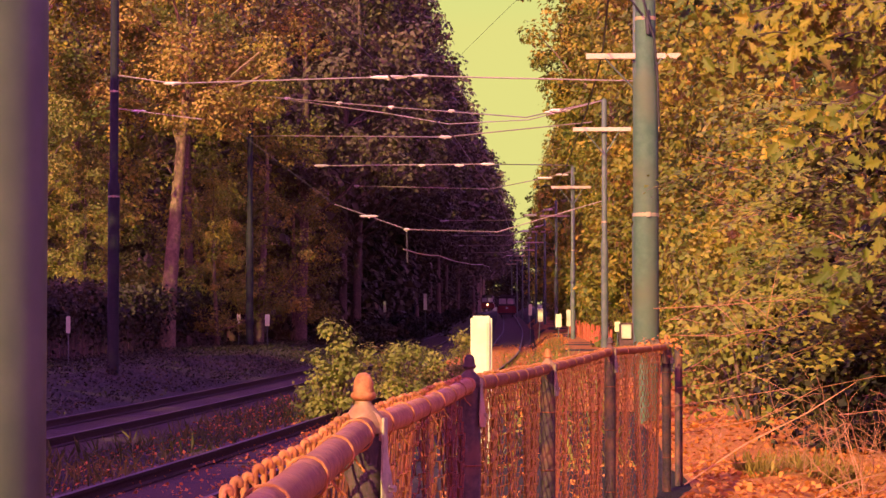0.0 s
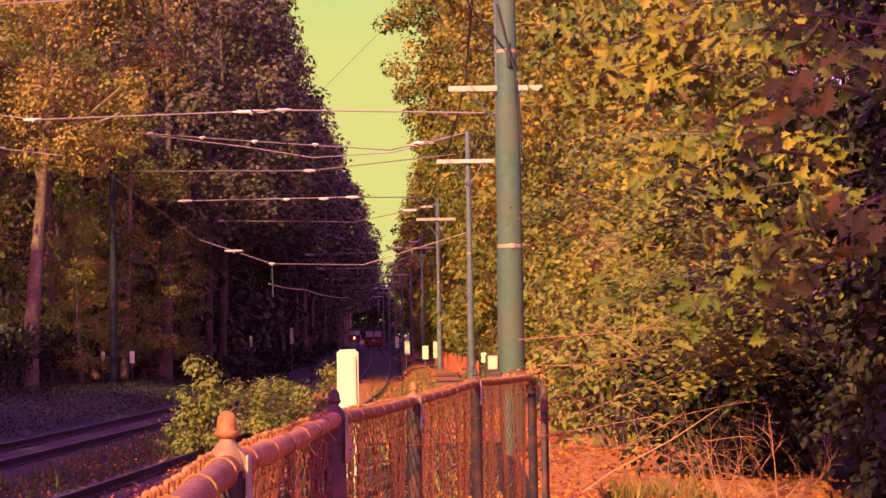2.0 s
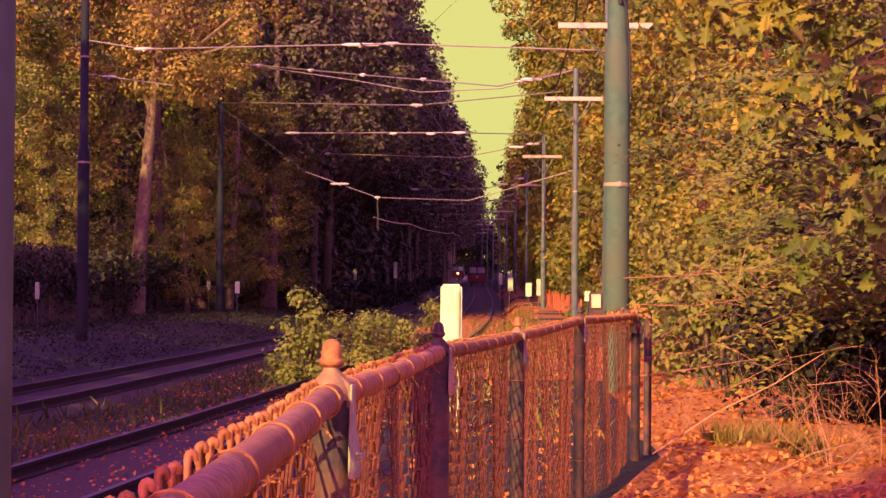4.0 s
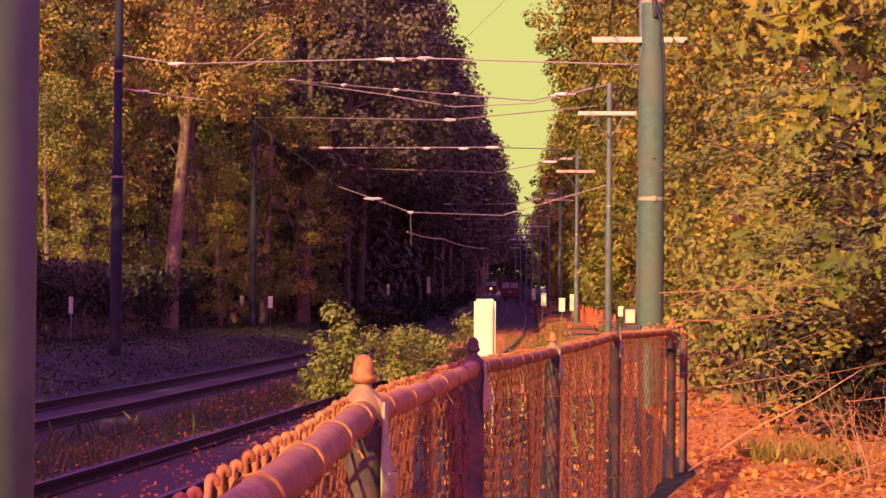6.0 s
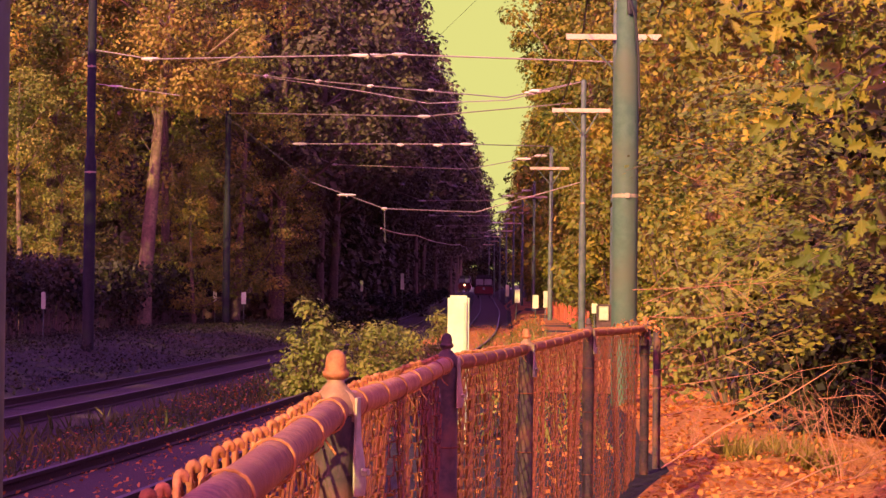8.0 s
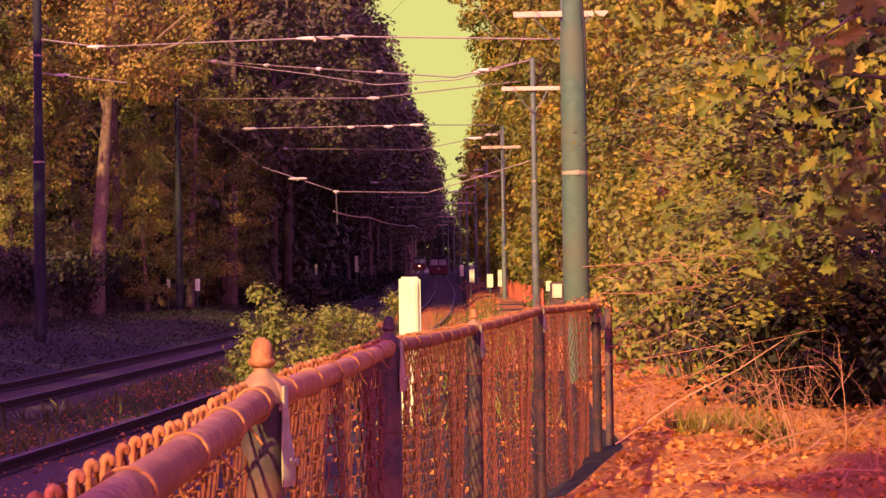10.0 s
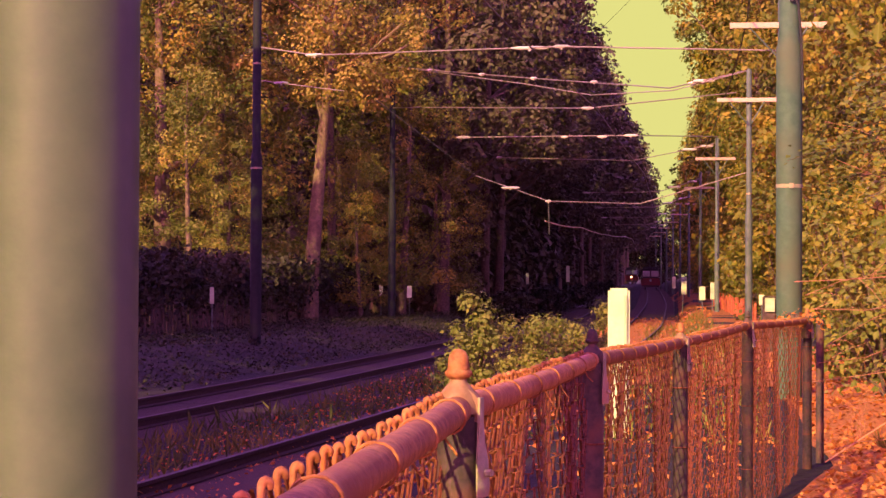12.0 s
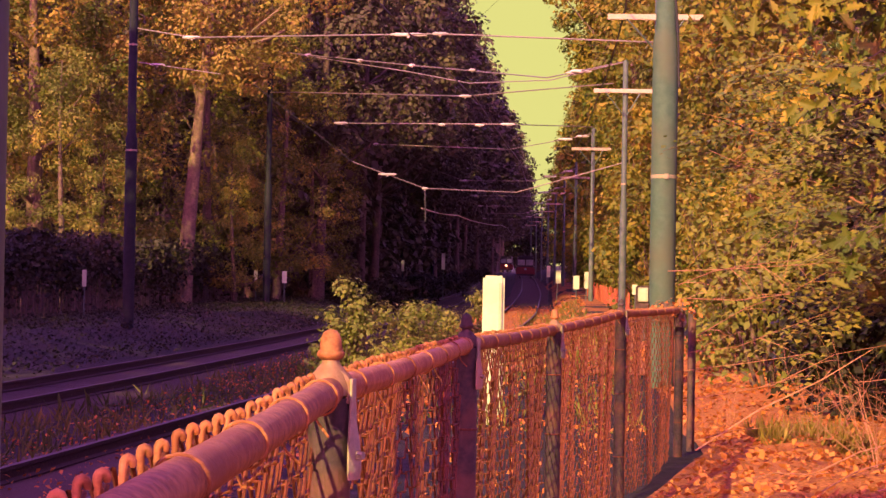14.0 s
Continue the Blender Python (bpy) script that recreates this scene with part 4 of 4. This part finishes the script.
# fine green sprays low beside the path
def fern_spray(tip, seed):
    """A drooping side branch set with rows of small narrow leaves."""
    rng = np.random.default_rng(seed)
    ob = thing("leafy_sapling", tip, "young green sapling branches low over the path edge", "sapling")
    pos, nor = [], []
    for k in range(9):
        a = Vector((0.9 + 0.3 * rng.random(), 0.5 + 0.3 * rng.normal(), 0.25 * rng.normal() + 0.1))
        q = Vector((0.35 * rng.normal(), 0.3 * rng.normal(), 0.22 * rng.normal()))
        mid = a.lerp(q, 0.5) + Vector((0, 0, 0.12))
        part("stem", tube(B(), [a, mid, q], [0.006, 0.004, 0.002], 5), M_BARK, ob)
        for _ in range(75):
            f = rng.random() ** 0.7
            p = (a.lerp(mid, f * 2) if f < 0.5 else mid.lerp(q, f * 2 - 1))
            pos.append([p.x + 0.07 * rng.normal(), p.y + 0.07 * rng.normal(), p.z + 0.035 * rng.normal() - 0.01])
            nor.append([0.25 * rng.normal() - 0.1, 0.25 * rng.normal() - 0.35, 1.0])
    n = len(pos)
    obj("leaves", leaves_mesh("leaves", np.array(pos), np.array(nor), 0.065 * (0.6 + 0.8 * rng.random(n)), LEAF_PLAIN, rng, 0.5), L_LEAFY, ob, smooth=False)
    return ob


for k, at in enumerate([(1.75, 16.6, 2.2), (1.95, 17.4, 1.75), (2.0, 15.9, 1.38), (2.05, 16.3, 1.02), (2.5, 16.2, 1.2), (1.7, 17.0, 2.7), (2.35, 15.2, 1.55)]):
    fern_spray(at, 400 + k)


# thicket of small leaves behind the boughs
def thicket(name, at, size3, n_clump, n_leaf, leaf, lsize, seed, label, category="shrub", shape=None):
    rng = np.random.default_rng(seed)
    ob = thing(name, at, label, category)
    cen = (rng.random((n_clump, 3)) - np.array([0.5, 0.5, 0])) * np.array(size3)
    rr = (0.14 + 0.12 * rng.random(n_clump)) * min(size3[0], size3[2]) + 0.1
    for c in cen[:: max(1, n_clump // 12)]:
        base = Vector((c[0] * 0.3, c[1] * 0.3, -0.1))
        tip = Vector(c)
        part("stem", tube(B(), [base, base.lerp(tip, 0.5) + Vector((0, 0, 0.1)), tip], [0.03, 0.018, 0.005], 5), M_BARK, ob)
    pos, nor = clumps(rng, n_leaf, cen, rr, 0.8, 0.2)
    me = leaves_mesh("foliage", pos, nor, lsize * (0.6 + 0.8 * rng.random(n_leaf)), shape or LEAF_PLAIN, rng, 0.3)
    obj("foliage", me, leaf, ob, smooth=False)
    return ob


# The darkest shrubs carry the hollows' shade in their leaf colour.
SHRUBS = [(4.5, 18.8, 2.6, 2.2, 4.9, 11000, L_SHADE, 0.11), (6.4, 24.5, 4.2, 4.0, 6.0, 14000, L_OAK, 0.10), (5.4, 16.4, 2.6, 2.4, 4.6, 9000, L_SHADE, 0.11), (4.3, 14.6, 1.5, 1.8, 4.2, 7000, L_SHADE, 0.10),
          (6.3, 31, 4.4, 5.0, 8.0, 15000, L_OAK, 0.11), (4.8, 12.6, 2.2, 2.2, 4.4, 9000, L_SHADE, 0.10), (5.4, 37, 2.6, 6.0, 4.0, 8000, L_OAK, 0.11),
          (5.2, 46, 2.4, 8.0, 4.0, 8000, L_OAK, 0.12), (4.9, 56, 2.0, 8.0, 4.0, 7000, L_OAK, 0.13), (3.7, 21.5, 1.4, 2.2, 1.9, 4000, L_LEAFY, 0.09), (4.2, 26.5, 2.0, 3.0, 2.4, 5000, L_LEAFY, 0.09), (3.3, 19.2, 1.8, 1.6, 1.5, 4200, L_SHADE, 0.08),
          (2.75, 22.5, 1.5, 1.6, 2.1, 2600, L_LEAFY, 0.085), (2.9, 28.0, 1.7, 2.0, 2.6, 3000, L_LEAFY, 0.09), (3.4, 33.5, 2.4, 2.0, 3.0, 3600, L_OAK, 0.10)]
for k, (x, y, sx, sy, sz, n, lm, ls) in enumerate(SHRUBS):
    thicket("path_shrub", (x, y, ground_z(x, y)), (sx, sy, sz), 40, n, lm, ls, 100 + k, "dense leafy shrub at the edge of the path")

EDGE = thicket("path_shrub", (6, 64, 0), (2.6, 4.5, 4.2), 40, 4200, L_GOLD, 0.17, 132, "golden-green shrub under the trees along the poles")
place(EDGE, row(lambda y: right_edge(y) - 3.0, 64, 190, 4.5, 0.3, 0.8, 1.15), "shrubs behind the line poles")
# Far thicket: shade put into near-black leaves.
thicket("far_thicket", (-4, 422, 1.0), (76, 6, 15), 110, 24000, L_SHADE, 0.6, 131, "distant thicket closing the line, shade put into its leaf colour", "thicket")
UNDER = thicket("understory_shrub", (-13.2, 97, 0), (3.6, 4.2, 7.5), 44, 2200, L_DARK, 0.42, 130, "tall understory shrub, shade of the woods put into its dark leaves")
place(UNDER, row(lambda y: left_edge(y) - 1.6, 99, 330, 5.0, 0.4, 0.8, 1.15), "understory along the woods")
# Undergrowth leaves are near-black to carry the shade of the woods.
LOW = thicket("undergrowth", (-9, 70, 0), (3.0, 5.0, 1.0), 40, 1800, L_SHADE, 0.16, 133, "low undergrowth beside the far track, shade put into its leaf colour")
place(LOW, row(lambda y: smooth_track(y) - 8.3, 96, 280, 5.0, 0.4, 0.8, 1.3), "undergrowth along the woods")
# bushes between the tracks
for k, (x, y, sx, sz, n) in enumerate([(-3.62, 36.5, 0.78, 1.8, 1300), (-3.0, 43.0, 1.15, 1.5, 1200), (-2.35, 46.0, 0.8, 1.2, 600), (-2.1, 62.0, 0.7, 1.5, 600), (-1.75, 52.0, 0.8, 0.6, 360), (-4.1, 37.5, 0.5, 0.7, 250)]):
    thicket("track_bush", (x, y, ground_z(x, y)), (sx, sx, sz), 26, int(n * 2.0), L_BUSH, 0.085, 120 + k, "bright green sapling bush between the tracks", "bush")

# vine-covered fence and undergrowth along the left edge
hedge = thing("vine_fence", (0, 0, 0), "old board fence overgrown with vines, shade put into their colour", "fence")
b_me = None
for k in range(120):
    y = 50 + k * 0.36
    x = -15.4 + 0.02 * (y - 50)
    if b_me is None:
        s = part("board", box(B(), (0.03, 0.3, 1.8), (0, 0, 0.9), 0.006), M_BOARD, hedge, smooth=False)
        b_me = s.data
    else:
        s = new("board", b_me)
        s.parent = hedge
    s.matrix_local = pose(x, y, ground_z(x, y) - 0.05 + 0.05 * math.sin(k * 2.1), 0, 1.5 * math.sin(k), 0)
rng = np.random.default_rng(9)
n = 22000
yy = 50 + 43 * rng.random(n)
pos = np.stack([-15.3 + 0.02 * (yy - 50) + 0.45 * rng.normal(size=n), yy, 1.95 - 0.75 * np.abs(rng.normal(size=n)) + 0.35 * rng.random(n) + 0.2 * np.sin(yy * 0.9)], 1)
# Vine leaves are near-black, with the hedge's shade put into the colour.
obj("vines", leaves_mesh("vines", pos, rng.normal(size=(n, 3)) + np.array([0.3, -0.5, 0.6]), 0.12 + 0.10 * rng.random(n), LEAF_PLAIN, rng, 0.4), L_SHADE, hedge, smooth=False)


def ground_leaves(name, n, xf, y0, y1, size, leaf, shape, label, category, seed, upright=False, lift=0.02, power=1.0, on_path=False):
    rng = np.random.default_rng(seed)
    y = y0 + (y1 - y0) * rng.random(n) ** power
    x = np.array([xf(v, r) for v, r in zip(y, rng.random(n))])
    z = np.array([ground_z(a, b) for a, b in zip(x, y)]) + lift * (0.6 + rng.random(n))
    if on_path:
        z = z + np.array([0.014 + max(path_bumps(a - fence_x(b), b), 0.0) for a, b in zip(x, y)])
    nor = rng.normal(size=(n, 3)) * 0.5 + (np.array([0.2, -1, 0.1]) if upright else np.array([0, 0, 1.0]))
    up = np.tile(np.array([0.0, 0.0, 1.2]), (n, 1)) if upright else None
    me = leaves_mesh(name, np.stack([x, y, z], 1), nor, size * (0.5 + rng.random(n)), shape, rng, 0, up)
    return tagged(obj(name, me, leaf, smooth=False), label, category, kind="stuff")


ground_leaves("fallen_leaves", 9000, lambda y, r: fence_x(y) + 0.1 + 2.5 * r ** 1.2, 9, 34, 0.052, L_DRY, LEAF_PLAIN, "orange fallen leaves scattered over the path", "leaves", 201, power=1.3, on_path=True)
ground_leaves("fallen_leaves", 6000, lambda y, r: fence_x(y) - 0.3 - 7 * r, 10, 45, 0.05, L_DRY, LEAF_PLAIN, "fallen leaves scattered between the tracks", "leaves", 202, lift=0.1)
ground_leaves("fallen_leaves", 2600, lambda y, r: -3.7 + 2.4 * r, 25, 40, 0.07, L_DRY, LEAF_PLAIN, "orange leaves drifted between the rails", "leaves", 207, lift=0.06)
ground_leaves("fallen_leaves", 2600, lambda y, r: smooth_track(y) - 1.7 + 4.6 * r, 46, 112, 0.08, L_DRY, LEAF_PLAIN, "orange leaves drifted over the far stretch of track", "leaves", 208, lift=0.10)
# Shade of the far bank is put into the ground cover's leaf colour.
ground_leaves("ground_cover", 26000, lambda y, r: smooth_track(y) - 6.2 - 6.5 * r, 24, 95, 0.07, L_SHADE, LEAF_PLAIN, "low green ground cover beside the far track, shade put into its colour", "plants", 203, lift=0.15)
ground_leaves("weeds", 5000, lambda y, r: smooth_track(y) - 1.1 - 2.0 * r, 14, 70, 0.22, L_GREEN, LEAF_BLADE, "weeds growing between the tracks", "plants", 204, True)
ground_leaves("weeds", 2600, lambda y, r: fence_x(y) - 0.2 - 2.4 * r, 16, 90, 0.25, L_BUSH, LEAF_BLADE, "weeds along the track edge", "plants", 205, True)
ground_leaves("grass_tufts", 1100, lambda y, r: 1.75 + 0.8 * r, 15.0, 16.6, 0.17, L_ORANGE, LEAF_BLADE, "dry grass beside the path", "grass", 206, True, power=1.0)


tuft = thicket("dry_vine_clump", (1.0, 14.65, 1.1), (0.26, 0.2, 0.05), 10, 110, L_DRY, 0.035, 150, "reddish dry vine clump on the fence end", "vine")
part("end_post", tube(B(), [(1.17, 15.1, -0.1), (1.17, 15.1, 1.12)], 0.03, 14), M_POST, bpy.data.objects["chain_link_fence"])


# bare dry stems by the end of the fence
def dry_shrub(base, tips, seed, label, r=0.008):
    rng = np.random.default_rng(seed)
    ob = thing("dry_shrub", base, label, "shrub")
    for t in tips:
        d = Vector(t) - Vector(base)
        bm = B()
        pts = [Vector((0, 0, -0.05)) + d * f + Vector(rng.normal(size=3)) * 0.05 + Vector((0, 0, 0.18 * d.length * math.sin(math.pi * f) * 0.4)) for f in (0, 0.2, 0.4, 0.6, 0.8, 1)]
        tube(bm, pts, [r, r * 0.9, r * 0.75, r * 0.6, r * 0.5, r * 0.3], 5)
        for f in (1, 2, 2, 3, 3, 4):
            q = pts[f] + d * 0.15 + Vector(rng.normal(size=3)) * 0.17
            tube(bm, [pts[f], pts[f].lerp(q, 0.5) + Vector((0, 0, 0.03)), q], [r * 0.5, r * 0.4, r * 0.2], 4)
        part("stem", bm, M_TWIG, ob)
    return ob


def bare_shrub(base, height, n_stem, seed, label, r=0.006, lean=0.0):
    """Dead shrub: stems that fork twice into fine crooked twigs."""
    rng = np.random.default_rng(seed)
    ob = thing("dry_shrub", base, label, "shrub")

    def grow(bm, p, d, length, rad, level):
        pts = [p]
        for _ in range(4):
            d = (d + Vector(rng.normal(size=3)) * 0.16).normalized()
            pts.append(pts[-1] + d * length / 4)
        tube(bm, pts, [rad, rad * 0.85, rad * 0.7, rad * 0.55, rad * 0.4], 5)
        if level:
            for k in (1, 2, 2, 3, 3, 4):
                if rng.random() < 0.8:
                    nd = (d + Vector(rng.normal(size=3)) * 0.75).normalized()
                    grow(bm, pts[k], nd, length * (0.35 + 0.25 * rng.random()), rad * 0.5, level - 1)

    for k in range(n_stem):
        bm = B()
        ang = 2 * math.pi * (k + rng.random()) / n_stem
        tilt = 0.25 + 0.75 * rng.random() if k else 0.06
        d = Vector((math.cos(ang) * tilt + lean, math.sin(ang) * tilt, 1.0)).normalized()
        grow(bm, Vector((0.03 * math.cos(ang), 0.03 * math.sin(ang), -0.05)), d, height * (1.0 if k == 0 else 0.5 + 0.4 * rng.random()), r if k == 0 else r * 0.7, 2)
        part("stem", bm, M_TWIG, ob)
    return ob


bare_shrub((2.40, 14.15, 0.08), 0.90, 9, 301, "bare dry shrub with crooked reddish twigs in the litter", 0.007)
bare_shrub((2.12, 15.2, 0.08), 0.45, 7, 302, "low bare shrub on the sunlit litter", 0.004)
bare_shrub((2.9, 15.0, 0.1), 0.75, 8, 304, "bare dry shrub at the dark edge of the thicket", 0.005)
bare_shrub((2.65, 12.6, 0.08), 0.40, 6, 305, "small dead shrub among fallen sticks", 0.004)
bare_shrub((1.75, 18.5, 0.05), 0.40, 6, 306, "small dead shrub on the far litter slope", 0.004)


def stick(ends, r, label):
    """A fallen stick, slightly bent, with a broken side stub."""
    a, b = Vector(ends[0]), Vector(ends[1])
    pts = [Vector((0, 0, 0)), (b - a) * 0.35 + Vector((0, 0, 0.03)), (b - a) * 0.7 + Vector((0.02, 0, 0.0)), b - a]
    bm = tube(B(), pts, [r, r * 0.9, r * 0.7, r * 0.35], 6)
    tube(bm, [pts[2], pts[2] + Vector((0.07, 0.03, 0.08))], [r * 0.5, r * 0.2], 5)
    ob = part("fallen_stick", bm, M_TWIG)
    ob.matrix_world = pose(*a)
    return tagged(ob, label, "stick", group="fallen sticks")


for k, ends in enumerate([((1.14, 14.2, 0.14), (2.37, 14.2, 0.88)), ((1.3, 12.6, 0.10), (1.95, 12.9, 0.14)), ((1.75, 12.2, 0.09), (2.5, 13.0, 0.30)), ((2.1, 12.3, 0.09), (2.8, 12.1, 0.16)),
                          ((1.85, 13.2, 0.10), (2.75, 13.9, 0.36)), ((1.2, 15.4, 0.10), (2.1, 15.9, 0.24)), ((2.3, 11.9, 0.10), (2.55, 12.6, 0.14))]):
    stick(ends, 0.0065 if k in (0, 4) else 0.005, "thin dry stick lying on the orange litter")
dry_shrub((4.2, 20.5, 1.5), [(1.7, 20.2, 2.95), (2.0, 19.8, 2.6), (2.2, 20.0, 2.2)], 303, "bare thin twigs among the leaves", 0.007)
def vine_stems(at, runs, label):
    """Thin bare stems running sideways out of the fence end, with short side twigs."""
    rng = np.random.default_rng(77)
    ob = thing("dry_vine", at, label, "vine")
    for run in runs:
        pts = [Vector(p) - Vector(at) for p in run]
        bm = tube(B(), pts, [0.0038 - 0.002 * k / len(pts) for k in range(len(pts))], 5)
        part("stem", bm, M_TWIG, ob)
        for k in range(1, len(pts)):
            for _ in range(2):
                p = pts[k - 1].lerp(pts[k], rng.random())
                q = p + Vector((0.28 * rng.random() + 0.05, 0.2 * rng.normal(), 0.16 * rng.normal()))
                part("side_twig", tube(B(), [p, p.lerp(q, 0.5) + Vector((0, 0, 0.02)), q], [0.0026, 0.002, 0.001], 4), M_TWIG, ob)
    return ob


vine_stems((1.1, 15.0, 0.9), [
    [(0.97, 14.9, 1.40), (1.4, 15.1, 1.42), (1.8, 15.2, 1.45), (2.3, 15.4, 1.49)],
    [(1.05, 14.9, 1.30), (1.3, 15.0, 1.40), (1.6, 15.2, 1.46), (2.0, 15.4, 1.50)],
    [(1.1, 15.0, 1.20), (1.5, 15.1, 1.19), (1.9, 15.3, 1.24), (2.3, 15.5, 1.46)],
    [(1.2, 15.0, 0.92), (1.57, 15.2, 1.13), (1.9, 15.3, 1.25)],
    [(1.15, 15.0, 0.80), (1.5, 15.1, 0.84), (1.9, 15.3, 0.99), (2.3, 15.4, 1.14)],
    [(1.1, 15.0, 0.66), (1.6, 15.2, 0.72), (2.1, 15.3, 0.80)],
    [(1.2, 15.1, 0.45), (1.8, 15.3, 0.55), (2.3, 15.6, 0.78), (2.8, 15.9, 0.86)],
    [(1.6, 19.0, 2.55), (2.0, 19.2, 2.4), (2.4, 19.4, 2.15), (2.8, 19.6, 1.8)]], "thin bare reddish stems reaching out from the fence end")
bm = tube(B(), [(0, 0, 0), (0.35, 0.05, 0.1), (0.6, 0.1, 0.06), (0.95, 0.2, -0.05)], [0.02, 0.045, 0.05, 0.05], 8)
tube(bm, [(0.35, 0.05, 0.1), (0.25, 0.0, 0.28)], [0.03, 0.01], 6)
log = part("log", bm, M_BARK)
log.matrix_world = pose(2.7, 12.0, ground_z(2.8, 12) + 0.25, 0, 25, 0)
tagged(log, "pale broken branch lying in the shade", "log")
